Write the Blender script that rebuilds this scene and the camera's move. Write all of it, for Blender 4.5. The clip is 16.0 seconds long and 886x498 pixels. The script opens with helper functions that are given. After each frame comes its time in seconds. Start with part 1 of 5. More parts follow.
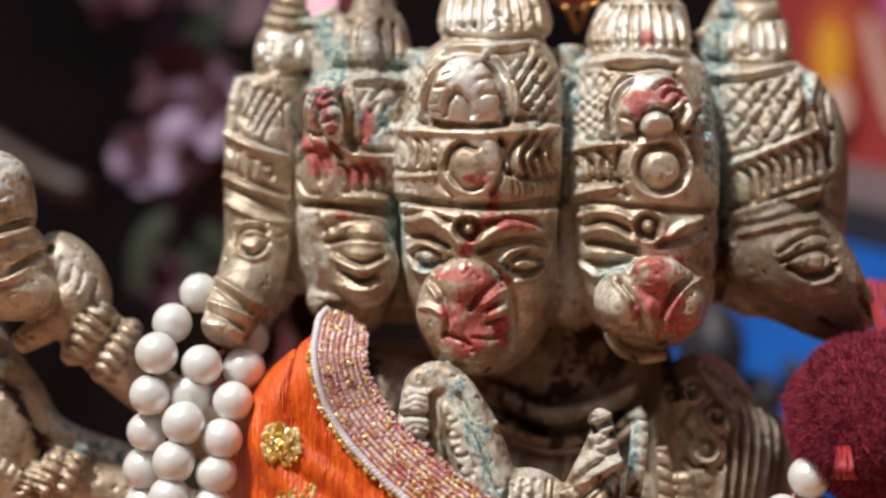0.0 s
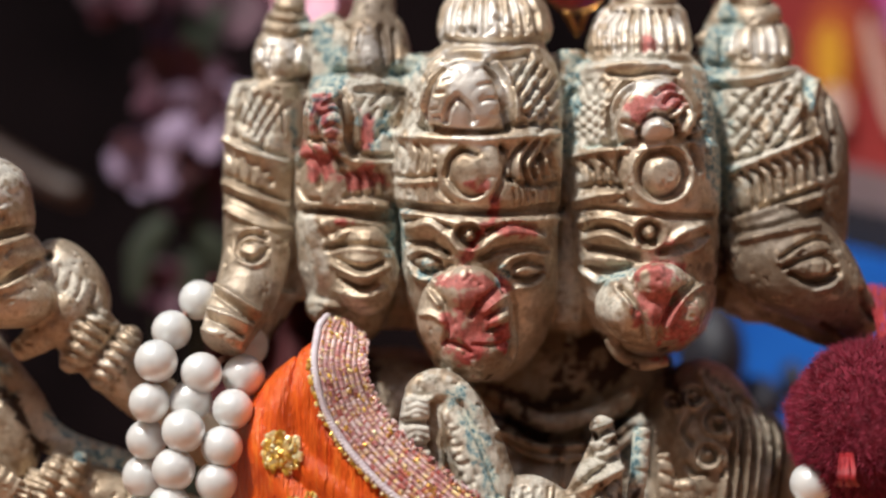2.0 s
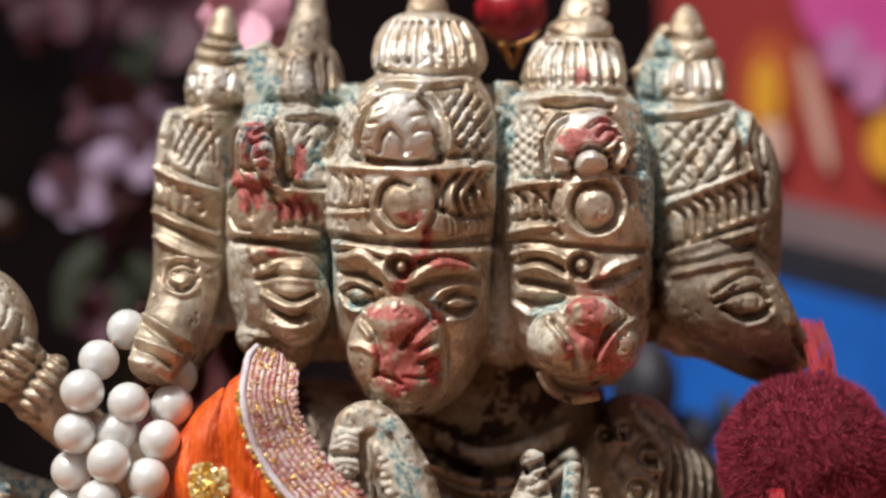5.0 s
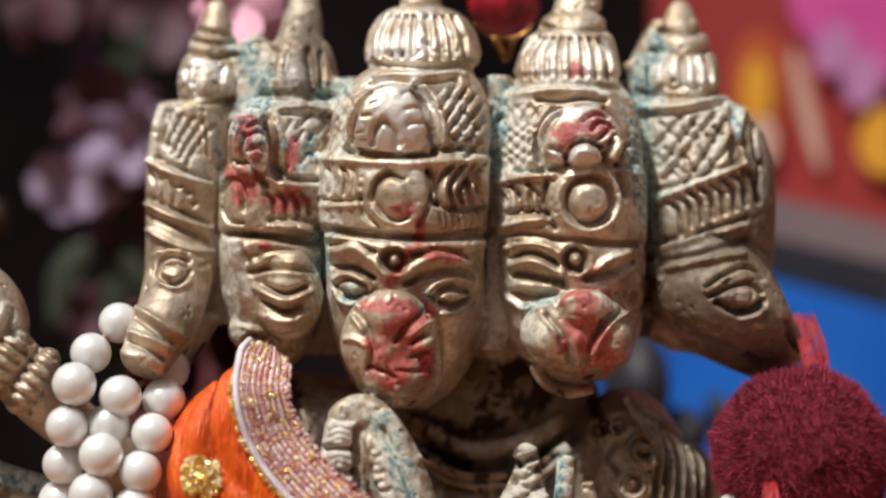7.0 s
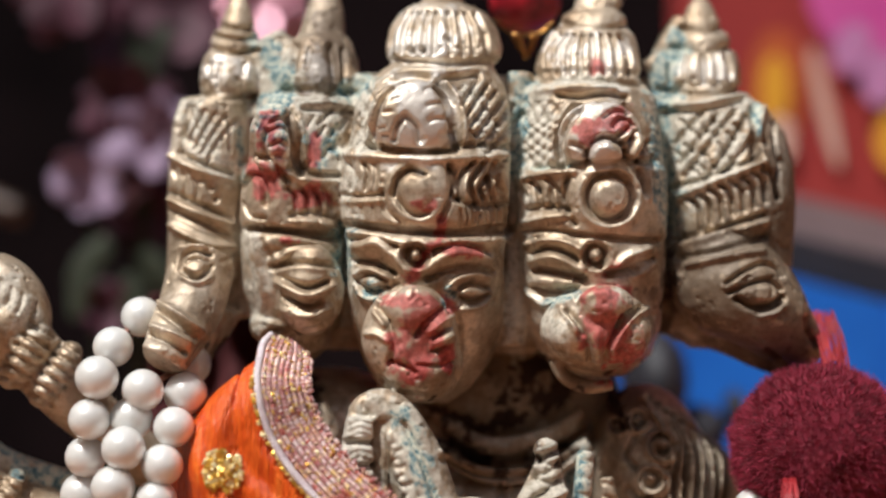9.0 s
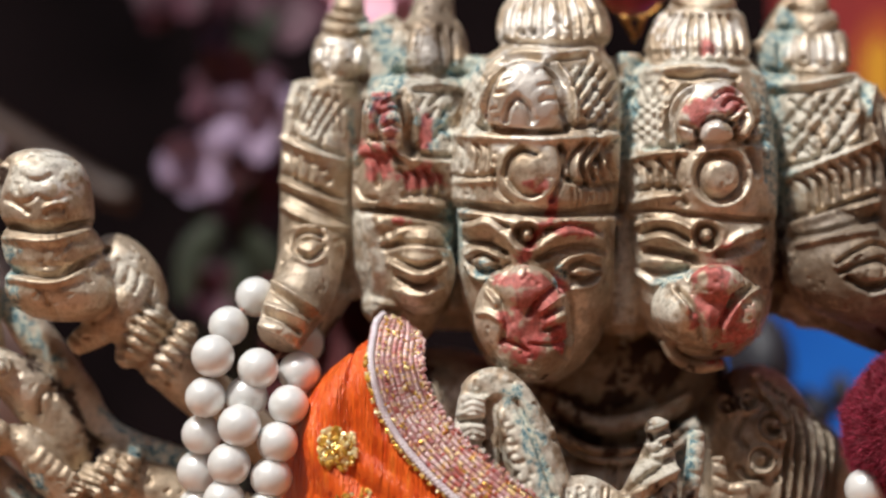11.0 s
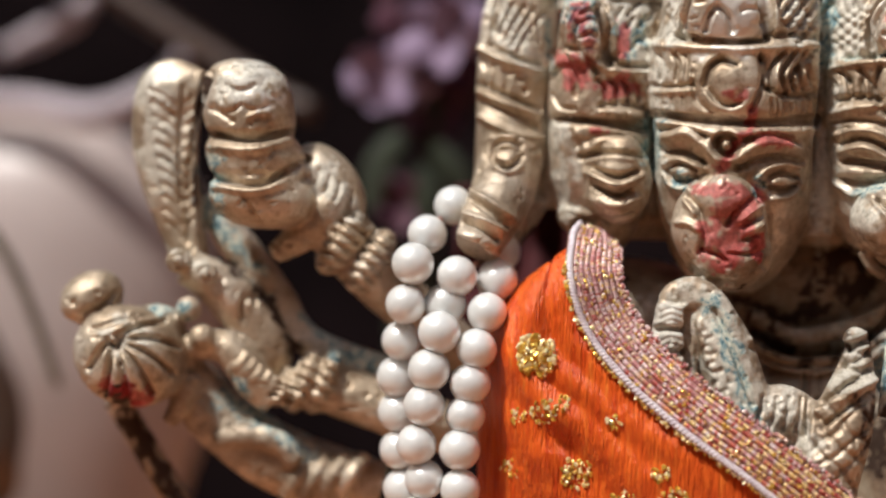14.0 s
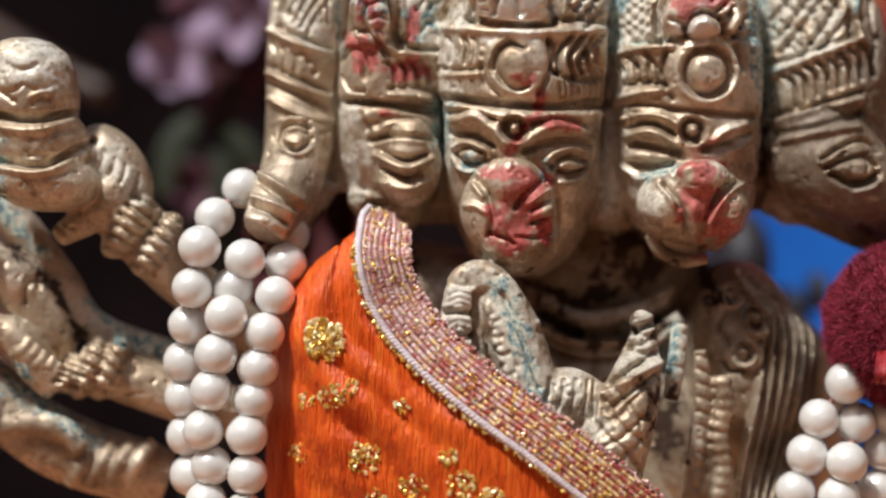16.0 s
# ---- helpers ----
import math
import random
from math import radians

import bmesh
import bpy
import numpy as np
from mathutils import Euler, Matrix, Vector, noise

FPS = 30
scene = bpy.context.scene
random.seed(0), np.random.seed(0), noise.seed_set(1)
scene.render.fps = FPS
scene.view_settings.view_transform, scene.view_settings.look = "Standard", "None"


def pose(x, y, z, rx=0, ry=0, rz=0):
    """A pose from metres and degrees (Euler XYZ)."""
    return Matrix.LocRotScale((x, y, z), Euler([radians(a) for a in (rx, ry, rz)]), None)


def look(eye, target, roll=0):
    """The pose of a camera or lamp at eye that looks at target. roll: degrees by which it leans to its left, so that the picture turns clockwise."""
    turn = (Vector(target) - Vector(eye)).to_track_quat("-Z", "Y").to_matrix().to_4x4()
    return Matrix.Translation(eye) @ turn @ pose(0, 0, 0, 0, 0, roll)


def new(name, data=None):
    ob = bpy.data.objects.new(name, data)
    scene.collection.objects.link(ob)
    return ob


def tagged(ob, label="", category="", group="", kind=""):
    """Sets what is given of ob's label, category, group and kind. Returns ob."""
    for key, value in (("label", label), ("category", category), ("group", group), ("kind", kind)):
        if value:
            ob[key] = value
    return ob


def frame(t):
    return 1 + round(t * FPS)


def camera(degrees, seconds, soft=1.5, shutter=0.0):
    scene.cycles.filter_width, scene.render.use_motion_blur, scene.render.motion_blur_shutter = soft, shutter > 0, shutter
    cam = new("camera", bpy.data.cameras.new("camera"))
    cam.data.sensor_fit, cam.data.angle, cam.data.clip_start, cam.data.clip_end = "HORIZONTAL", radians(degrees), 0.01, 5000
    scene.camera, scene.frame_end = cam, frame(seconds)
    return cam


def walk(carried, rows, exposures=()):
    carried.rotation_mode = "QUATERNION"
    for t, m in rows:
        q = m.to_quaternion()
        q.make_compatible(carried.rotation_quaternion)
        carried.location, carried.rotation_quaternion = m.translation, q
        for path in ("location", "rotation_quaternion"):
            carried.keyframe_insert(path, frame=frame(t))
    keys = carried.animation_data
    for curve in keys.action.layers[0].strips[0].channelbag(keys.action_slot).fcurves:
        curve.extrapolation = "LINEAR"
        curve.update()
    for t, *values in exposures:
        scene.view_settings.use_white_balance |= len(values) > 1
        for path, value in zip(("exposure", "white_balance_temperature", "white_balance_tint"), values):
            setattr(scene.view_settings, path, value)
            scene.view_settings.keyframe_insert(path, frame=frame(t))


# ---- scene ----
cam = camera(26.0, 16.0, soft=2.4)
EYE_BACK, EYE_UP = 0.18168, 0.1
# seconds, offset x y z in metres, pitch, roll, yaw in degrees
ROWS = [
    (0, 0, -0, 0, -0, -0, 0),
    (0.5, -0.00083, 0.00012, 0.00079, -0.087, 0.109, 0.071),
    (1, -0.00133, 0.00035, 0.00078, -0.094, 0.141, 0.029),
    (1.5, -0.00058, 0.00043, 0.00152, -0.324, 0.12, 0.189),
    (2, -0.00079, 0.00075, 0.00107, -0.14, 0.092, -0.232),
    (2.5, -0.00069, 0.00103, 0.00109, 0.145, 0.016, -0.621),
    (3, -0, 0.001, 0.00185, 0.094, -0.058, -0.578),
    (3.5, -0.00021, 0.00117, 0.00113, 0.51, -0.127, -0.911),
    (4, 0.00078, 0.00131, 0.00182, 0.439, -0.183, -1.051),
    (4.2, 0.00036, 0.00156, 0.00173, 0.548, -0.271, -1.389),
    (6.5, 8e-05, 0.00226, 0.00015, 0.902, -0.537, -2.246),
    (7, -0.00052, 0.00238, -0.00019, 1.01, -0.546, -2.388),
    (7.5, -0.00091, 0.00235, 9e-05, 0.913, -0.584, -2.375),
    (8, -0.00096, 0.00224, 0.0004, 0.871, -0.615, -2.304),
    (10.3, -0.0029, 0.00108, -0.002, 1.143, -0.815, -0.982),
    (10.5, -0.00322, 0.0011, -0.00166, 0.926, -0.693, -0.603),
    (11, -0.00426, 0.00036, -0.00222, 0.858, -0.718, 0.393),
    (11.5, -0.00604, -0.00042, -0.00258, 0.662, -0.807, 1.38),
    (12, -0.00807, -0.00093, -0.00318, 0.317, -0.926, 2.376),
    (12.5, -0.00761, -0.00132, -0.00307, -0.392, -0.965, 3.948),
    (13, -0.00885, -0.00196, -0.00273, -1.166, -1.019, 4.739),
    (13.5, -0.00893, -0.00201, -0.00312, -1.578, -0.956, 5.214),
    (14, -0.0098, -0.00152, -0.00298, -1.704, -0.963, 4.51),
    (14.5, -0.00819, -0.00047, -0.00244, -1.547, -0.881, 3.554),
    (15, -0.00631, 0.00037, -0.00276, -1.186, -0.96, 2.297),
    (15.5, -0.00558, 0.00054, -0.00296, -1.126, -1.1, 0.605),
    (16, -0.00685, -0.00013, -0.00374, -1.861, -1.163, -0.869),
]
walk(cam, [(t, pose(x, y - EYE_BACK, z + EYE_UP) @ pose(0, 0, 0, 0, 0, yaw) @ pose(0, 0, 0, pitch) @ pose(0, 0, 0, 0, roll) @ pose(0, 0, 0, 90))
           for t, x, y, z, pitch, roll, yaw in ROWS], [(0, 0.0), (16, 0.0)])
cam.data.dof.use_dof = True
cam.data.dof.focus_distance = EYE_BACK - 0.001
cam.data.dof.aperture_fstop = 8.5

# ---- light ----
world = bpy.data.worlds.new("sky")
scene.world = world
world.use_nodes = True
wn = world.node_tree.nodes
sky = wn.new("ShaderNodeTexSky")
sky.sky_type, sky.sun_disc = "NISHITA", False
sky.sun_elevation, sky.sun_rotation = radians(57), radians(225)
sky.dust_density, sky.ozone_density, sky.air_density = 3.0, 0.3, 1.0
world.node_tree.links.new(sky.outputs[0], wn["Background"].inputs[0])
wn["Background"].inputs[1].default_value = 0.085
sun_data = bpy.data.lights.new("sun", "SUN")
sun_data.energy, sun_data.angle, sun_data.color = 4.35, radians(5), (1.0, 0.98, 0.95)
sun = new("sun", sun_data)
sun.matrix_world = look((-0.385, -0.385, 0.839), (0, 0, 0))

# ---- materials ----


def shader(name, rough=0.5, metal=0.0, spec=0.5):
    m = bpy.data.materials.new(name)
    m.use_nodes = True
    b = m.node_tree.nodes["Principled BSDF"]
    b.inputs["Roughness"].default_value = rough
    b.inputs["Metallic"].default_value = metal
    b.inputs["Specular IOR Level"].default_value = spec
    return m, m.node_tree.nodes, m.node_tree.links, b


def node(nodes, kind, **inputs):
    n = nodes.new("ShaderNode" + kind)
    for k, v in inputs.items():
        n.inputs[k.replace("_", " ")].default_value = v
    return n


def ramp(nodes, stops):
    r = nodes.new("ShaderNodeValToRGB")
    while len(r.color_ramp.elements) < len(stops):
        r.color_ramp.elements.new(0.5)
    for e, (p, c) in zip(r.color_ramp.elements, stops):
        e.position, e.color = p, (*c, 1)
    return r


def mix(nodes, links, fac, a, b):
    n = nodes.new("ShaderNodeMix")
    n.data_type = "RGBA"
    links.new(fac, n.inputs[0])
    for s, v in ((6, a), (7, b)):
        if isinstance(v, tuple):
            n.inputs[s].default_value = (*v, 1)
        else:
            links.new(v, n.inputs[s])
    return n.outputs[2]


def mottled(name, stops, scale, rough=0.6, metal=0.0, bump=0.2, stretch=(1, 1, 1), fine=6.0, distance=0.0002, spec=0.5):
    """A surface with colour that varies over a noise, and a fine bump of its own."""
    m, n, l, b = shader(name, rough, metal, spec)
    co = n.new("ShaderNodeTexCoord")
    mp = node(n, "Mapping", Scale=stretch)
    l.new(co.outputs["Object"], mp.inputs[0])
    big = node(n, "TexNoise", Scale=scale, Detail=5.0, Roughness=0.65)
    small = node(n, "TexNoise", Scale=scale * fine, Detail=3.0)
    l.new(mp.outputs[0], big.inputs["Vector"]), l.new(mp.outputs[0], small.inputs["Vector"])
    r = ramp(n, stops)
    l.new(big.outputs[0], r.inputs[0]), l.new(r.outputs[0], b.inputs["Base Color"])
    bp = node(n, "Bump", Strength=bump, Distance=distance)
    l.new(small.outputs[0], bp.inputs["Height"]), l.new(bp.outputs[0], b.inputs["Normal"])
    return m


def island(name, stops, rough=0.4, metal=0.0, sheen=0.0):
    """Pieces of one mesh that differ from one another."""
    m, n, l, b = shader(name, rough, metal)
    g = n.new("ShaderNodeNewGeometry")
    r = ramp(n, stops)
    l.new(g.outputs["Random Per Island"], r.inputs[0]), l.new(r.outputs[0], b.inputs["Base Color"])
    b.inputs["Sheen Weight"].default_value = sheen
    return m


def brass_material():
    m, n, l, b = shader("aged_brass", 0.36, 1.0)
    co = n.new("ShaderNodeTexCoord")
    big = node(n, "TexNoise", Scale=160.0, Detail=5.0, Roughness=0.6)
    fine = node(n, "TexNoise", Scale=1500.0, Detail=4.0, Roughness=0.7)
    for t in (big, fine):
        l.new(co.outputs["Object"], t.inputs["Vector"])
    col = ramp(n, [(0.3, (0.33, 0.235, 0.15)), (0.5, (0.55, 0.445, 0.325)), (0.7, (0.75, 0.665, 0.55))])
    l.new(big.outputs[0], col.inputs[0])
    masks = {}
    for key in ("worn", "grime_shade", "lime", "verdigris", "powder"):
        a = n.new("ShaderNodeAttribute")
        a.attribute_name = key
        masks[key] = a.outputs["Fac"]
    green = ramp(n, [(0.36, (0.05, 0.12, 0.15)), (0.46, (0.20, 0.31, 0.32)), (0.56, (0.54, 0.55, 0.45)), (0.7, (0.66, 0.64, 0.54))])
    red = ramp(n, [(0.35, (0.20, 0.008, 0.014)), (0.5, (0.40, 0.02, 0.03)), (0.66, (0.58, 0.09, 0.09))])
    l.new(fine.outputs[0], green.inputs[0]), l.new(fine.outputs[0], red.inputs[0])
    worn = ramp(n, [(0.36, (0.42, 0.36, 0.30)), (0.52, (1.0, 1.0, 1.0))])
    l.new(fine.outputs[0], worn.inputs[0])
    base = n.new("ShaderNodeMix")
    base.data_type, base.blend_type = "RGBA", "MULTIPLY"
    base.inputs[0].default_value = 0.45
    l.new(col.outputs[0], base.inputs[6]), l.new(worn.outputs[0], base.inputs[7])
    c = mix(n, l, masks["worn"], base.outputs[2], (0.84, 0.80, 0.74))
    # dirt and recess shade share this one dark brown
    c = mix(n, l, masks["grime_shade"], c, (0.044, 0.022, 0.012))
    pale = ramp(n, [(0.34, (0.30, 0.28, 0.22)), (0.48, (0.56, 0.53, 0.45)), (0.66, (0.72, 0.69, 0.60))])
    l.new(fine.outputs[0], pale.inputs[0])
    c = mix(n, l, masks["lime"], c, pale.outputs[0])
    c = mix(n, l, masks["verdigris"], c, green.outputs[0])
    c = mix(n, l, masks["powder"], c, red.outputs[0])
    l.new(c, b.inputs["Base Color"])
    add = node(n, "Math")
    add.operation, add.use_clamp = "ADD", True
    l.new(masks["verdigris"], add.inputs[0]), l.new(masks["powder"], add.inputs[1])
    add0 = node(n, "Math")
    add0.operation, add0.use_clamp = "ADD", True
    l.new(add.outputs[0], add0.inputs[0]), l.new(masks["lime"], add0.inputs[1])
    add2 = node(n, "Math")
    add2.operation, add2.use_clamp = "ADD", True
    l.new(add0.outputs[0], add2.inputs[0]), l.new(masks["grime_shade"], add2.inputs[1])
    metal = node(n, "MapRange", To_Min=0.62, To_Max=0.0)
    l.new(add2.outputs[0], metal.inputs["Value"]), l.new(metal.outputs[0], b.inputs["Metallic"])
    rg = node(n, "MapRange", To_Min=0.40, To_Max=0.68)
    l.new(fine.outputs[0], rg.inputs["Value"])
    rr = node(n, "Math", )
    rr.operation = "MAXIMUM"
    half = node(n, "Math")
    half.operation = "MULTIPLY"
    half.inputs[1].default_value = 0.85
    l.new(add2.outputs[0], half.inputs[0]), l.new(half.outputs[0], rr.inputs[0]), l.new(rg.outputs[0], rr.inputs[1])
    l.new(rr.outputs[0], b.inputs["Roughness"])
    bp = node(n, "Bump", Strength=0.5, Distance=0.00014)
    l.new(fine.outputs[0], bp.inputs["Height"])
    bp2 = node(n, "Bump", Strength=0.3, Distance=0.0004)
    l.new(big.outputs[0], bp2.inputs["Height"]), l.new(bp.outputs[0], bp2.inputs["Normal"])
    l.new(bp2.outputs[0], b.inputs["Normal"])
    return m


BRASS = brass_material()
PEARL = mottled("pearl_bead", [(0.3, (0.69, 0.69, 0.66)), (0.7, (0.78, 0.78, 0.755))], 300, 0.35, 0.1, 0.05)
PEARL.node_tree.nodes["Principled BSDF"].inputs["Coat Weight"].default_value = 1.0
PEARL.node_tree.nodes["Principled BSDF"].inputs["Subsurface Weight"].default_value = 0.8
PEARL.node_tree.nodes["Principled BSDF"].inputs["Subsurface Radius"].default_value = (1.0, 1.0, 1.0)
PEARL.node_tree.nodes["Principled BSDF"].inputs["Subsurface Scale"].default_value = 0.0018
PEARL.node_tree.nodes["Principled BSDF"].inputs["Coat Roughness"].default_value = 0.30
PEARL.node_tree.nodes["Principled BSDF"].inputs["Coat IOR"].default_value = 1.75
SATIN = mottled("orange_satin", [(0.3, (0.56, 0.045, 0.006)), (0.55, (0.82, 0.13, 0.016)), (0.8, (0.94, 0.27, 0.04))], 500, 0.36, 0.0, 0.9, (3.2, 1, 0.35), 3.0, 0.0006, 0.45)
STITCH = island("zari_stitch", [(0.1, (0.42, 0.16, 0.16)), (0.35, (0.62, 0.36, 0.36)), (0.6, (0.74, 0.60, 0.60)), (0.8, (0.70, 0.46, 0.30)), (0.95, (0.46, 0.12, 0.10))], 0.4, 0.2)
STITCH_RED = island("red_gold_stitch", [(0.1, (0.42, 0.06, 0.05)), (0.4, (0.55, 0.14, 0.09)), (0.6, (0.74, 0.46, 0.16)), (0.9, (0.86, 0.66, 0.34))], 0.35, 0.3)
PALE_CORD = mottled("pale_cord", [(0.3, (0.55, 0.46, 0.50)), (0.7, (0.78, 0.72, 0.74))], 900, 0.5)
LACE_BASE = mottled("lace_ground", [(0.3, (0.25, 0.10, 0.08)), (0.7, (0.45, 0.24, 0.18))], 900, 0.6, 0.1, 0.5)
SEQUIN = island("gold_glitter", [(0.1, (0.45, 0.24, 0.03)), (0.5, (0.85, 0.55, 0.10)), (0.9, (0.98, 0.90, 0.55))], 0.3, 0.5)
WOOL = island("maroon_wool", [(0.1, (0.13, 0.002, 0.014)), (0.5, (0.26, 0.007, 0.032)), (0.9, (0.44, 0.035, 0.08))], 0.9, 0.0, 0.12)
THREAD = island("red_thread", [(0.1, (0.22, 0.006, 0.012)), (0.9, (0.46, 0.035, 0.04))], 0.5)
GOLD = mottled("gold_wire", [(0.3, (0.30, 0.13, 0.04)), (0.7, (0.55, 0.28, 0.09))], 800, 0.25, 1.0, 0.1)
RUBY = mottled("ruby_bead", [(0.35, (0.16, 0.004, 0.01)), (0.65, (0.45, 0.02, 0.03))], 700, 0.3, 0.0, 0.4)
PETAL_MAUVE = mottled("mauve_petal", [(0.3, (0.20, 0.12, 0.22)), (0.7, (0.48, 0.37, 0.52))], 120, 0.7)
PETAL_DARK = mottled("plum_petal", [(0.3, (0.03, 0.006, 0.014)), (0.7, (0.10, 0.02, 0.045))], 120, 0.7)
PETAL_PINK = mottled("pink_petal", [(0.3, (0.70, 0.30, 0.42)), (0.7, (0.85, 0.50, 0.58))], 120, 0.6)
LEAF = mottled("dull_leaf", [(0.3, (0.010, 0.016, 0.007)), (0.7, (0.03, 0.04, 0.02))], 150, 0.7)
DARK_WALL = mottled("dark_drape", [(0.3, (0.003, 0.002, 0.0025)), (0.7, (0.011, 0.007, 0.008))], 30, 0.95, 0.0, 0.3, spec=0.05)
DARK_RED = mottled("dark_red_cloth", [(0.3, (0.035, 0.001, 0.003)), (0.7, (0.07, 0.004, 0.006))], 200, 0.85, 0.0, 0.4)
SHELF = mottled("varnished_shelf", [(0.3, (0.30, 0.11, 0.045)), (0.7, (0.46, 0.20, 0.09))], 12, 0.45, 0.0, 0.2, (1, 8, 1))
PRINT_RED = mottled("red_print", [(0.3, (0.28, 0.028, 0.028)), (0.7, (0.38, 0.045, 0.04))], 25, 0.5)
PRINT_YELLOW = mottled("yellow_print", [(0.3, (0.66, 0.27, 0.02)), (0.7, (0.80, 0.42, 0.04))], 60, 0.5)
PRINT_ORANGE = mottled("orange_print", [(0.3, (0.42, 0.075, 0.025)), (0.7, (0.52, 0.12, 0.035))], 60, 0.5)
PRINT_WHITE = mottled("cream_print", [(0.3, (0.60, 0.34, 0.26)), (0.7, (0.74, 0.52, 0.44))], 60, 0.5)
PRINT_PINK = mottled("magenta_print", [(0.3, (0.55, 0.06, 0.30)), (0.7, (0.70, 0.14, 0.42))], 60, 0.5)
PRINT_LILAC = mottled("lilac_print", [(0.3, (0.48, 0.18, 0.40)), (0.7, (0.60, 0.30, 0.52))], 60, 0.5)
FRAME_GREY = mottled("grey_frame", [(0.3, (0.17, 0.12, 0.13)), (0.7, (0.26, 0.19, 0.20))], 50, 0.4)
FRAME_BLACK = mottled("black_frame", [(0.3, (0.008, 0.008, 0.012)), (0.7, (0.022, 0.022, 0.03))], 50, 0.6)
BLUE = mottled("blue_enamel", [(0.3, (0.008, 0.09, 0.46)), (0.7, (0.015, 0.15, 0.62))], 40, 0.5, spec=0.25)
PALE_PINK = mottled("pale_pink_glaze", [(0.3, (0.37, 0.29, 0.265)), (0.7, (0.53, 0.445, 0.42))], 18, 0.4)
LILAC = mottled("lilac_cloth", [(0.3, (0.36, 0.30, 0.33)), (0.7, (0.58, 0.50, 0.53))], 30, 0.6)
WOOD = mottled("brown_wood", [(0.3, (0.026, 0.011, 0.006)), (0.7, (0.06, 0.027, 0.015))], 40, 0.5, 0.0, 0.3, (1, 1, 6))
BROWN_BULK = mottled("brown_bulk", [(0.3, (0.12, 0.08, 0.055)), (0.7, (0.22, 0.155, 0.11))], 60, 0.7, 0.0, 0.3)
OLIVE = mottled("olive_cord", [(0.3, (0.09, 0.08, 0.05)), (0.7, (0.2, 0.18, 0.12))], 300, 0.7)
PLASTER = mottled("wall_plaster", [(0.3, (0.27, 0.195, 0.14)), (0.7, (0.37, 0.28, 0.21))], 9, 0.85)

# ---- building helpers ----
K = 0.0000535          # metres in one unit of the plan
MM = 0.001


def at(u, v, y=0.0):
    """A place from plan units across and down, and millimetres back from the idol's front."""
    d = 1 + y * MM / EYE_BACK
    return Vector(((u - 784) * K * d, y * MM, 0.1 - (v - 441) * K * d))


def sheet(x, y):
    """Plan units of the arms, drawn on a sheet of their own."""
    return x - 375 - 0.02 * (700 - y), y + 80 + 0.02 * (900 - x)


def mesh_object(name, bm, material, parent=None, label="", smooth=True):
    me = bpy.data.meshes.new(name)
    bm.to_mesh(me)
    bm.free()
    if smooth:
        me.shade_smooth()
    me.materials.append(material)
    ob = new(name, me)
    if parent:
        ob.parent = parent
    if label:
        ob["label"] = label
    return ob


def part(name, bm, material, parent, label="", smooth=True):
    return mesh_object(name, bm, material, parent, label, smooth)


def thing(name, place, label, category, group=""):
    e = new(name)
    e.empty_display_size = 0.005
    e.location = place
    bpy.context.view_layer.update()
    return tagged(e, label, category, group)


def under(ob, parent):
    """Hang a part, whose mesh is in world places, under its thing."""
    ob.parent = parent
    ob.matrix_parent_inverse = Matrix.Translation(parent.location).inverted()
    return ob


def add_mesh(bm, verts, faces):
    vs = [bm.verts.new(v) for v in verts]
    for f in faces:
        bm.faces.new([vs[i] for i in f])


def blob(bm, u, v, y, ru, rv, ry, turn=0.0, seg=28, rings=18):
    """An ellipsoid: radii in plan units, ry in millimetres; turn leans it clockwise in degrees."""
    m = Matrix.Translation(at(u, v, y)) @ Matrix.Rotation(radians(turn), 4, "Y") @ Matrix.Diagonal((ru * K, ry * MM, rv * K, 1))
    top, low = bm.verts.new(m @ Vector((0, 0, 1))), bm.verts.new(m @ Vector((0, 0, -1)))
    rows = [[bm.verts.new(m @ Vector((math.sin(p) * math.cos(a), math.sin(p) * math.sin(a), math.cos(p)))) for a in (2 * math.pi * i / seg for i in range(seg))]
            for p in (math.pi * j / rings for j in range(1, rings))]
    for k in range(seg):
        n = (k + 1) % seg
        bm.faces.new((top, rows[0][k], rows[0][n])), bm.faces.new((low, rows[-1][n], rows[-1][k]))
        for a, b in zip(rows, rows[1:]):
            bm.faces.new((a[k], b[k], b[n], a[n]))


def lathe(bm, profile, y, depth=0.8, seg=48, bow=0.0):
    """A turned form: rows of (across, down, half width), with depth as a share of the width; bow draws top and bottom back."""
    rows = []
    for u, v, w in profile:
        c = at(u, v, y + bow * ((v - 320) / 330) ** 2)
        rows.append([bm.verts.new((c.x + w * K * math.cos(a), c.y + w * K * depth * math.sin(a), c.z))
                     for a in (2 * math.pi * i / seg for i in range(seg))])
    for a, b in zip(rows, rows[1:]):
        for i in range(seg):
            bm.faces.new((a[i], b[i], b[(i + 1) % seg], a[(i + 1) % seg]))
    bm.faces.new(rows[0])
    bm.faces.new(list(reversed(rows[-1])))


def smooth_path(points, n):
    """Catmull-Rom through points, n steps each."""
    p = [Vector(q) for q in points]
    p = [2 * p[0] - p[1]] + p + [2 * p[-1] - p[-2]]
    out = []
    for i in range(1, len(p) - 2):
        for k in range(n):
            t = k / n
            a, b, c, d = p[i - 1:i + 3]
            out.append(0.5 * (2 * b + (c - a) * t + (2 * a - 5 * b + 4 * c - d) * t * t + (3 * b - a - 3 * c + d) * t ** 3))
    return out + [p[-2]]


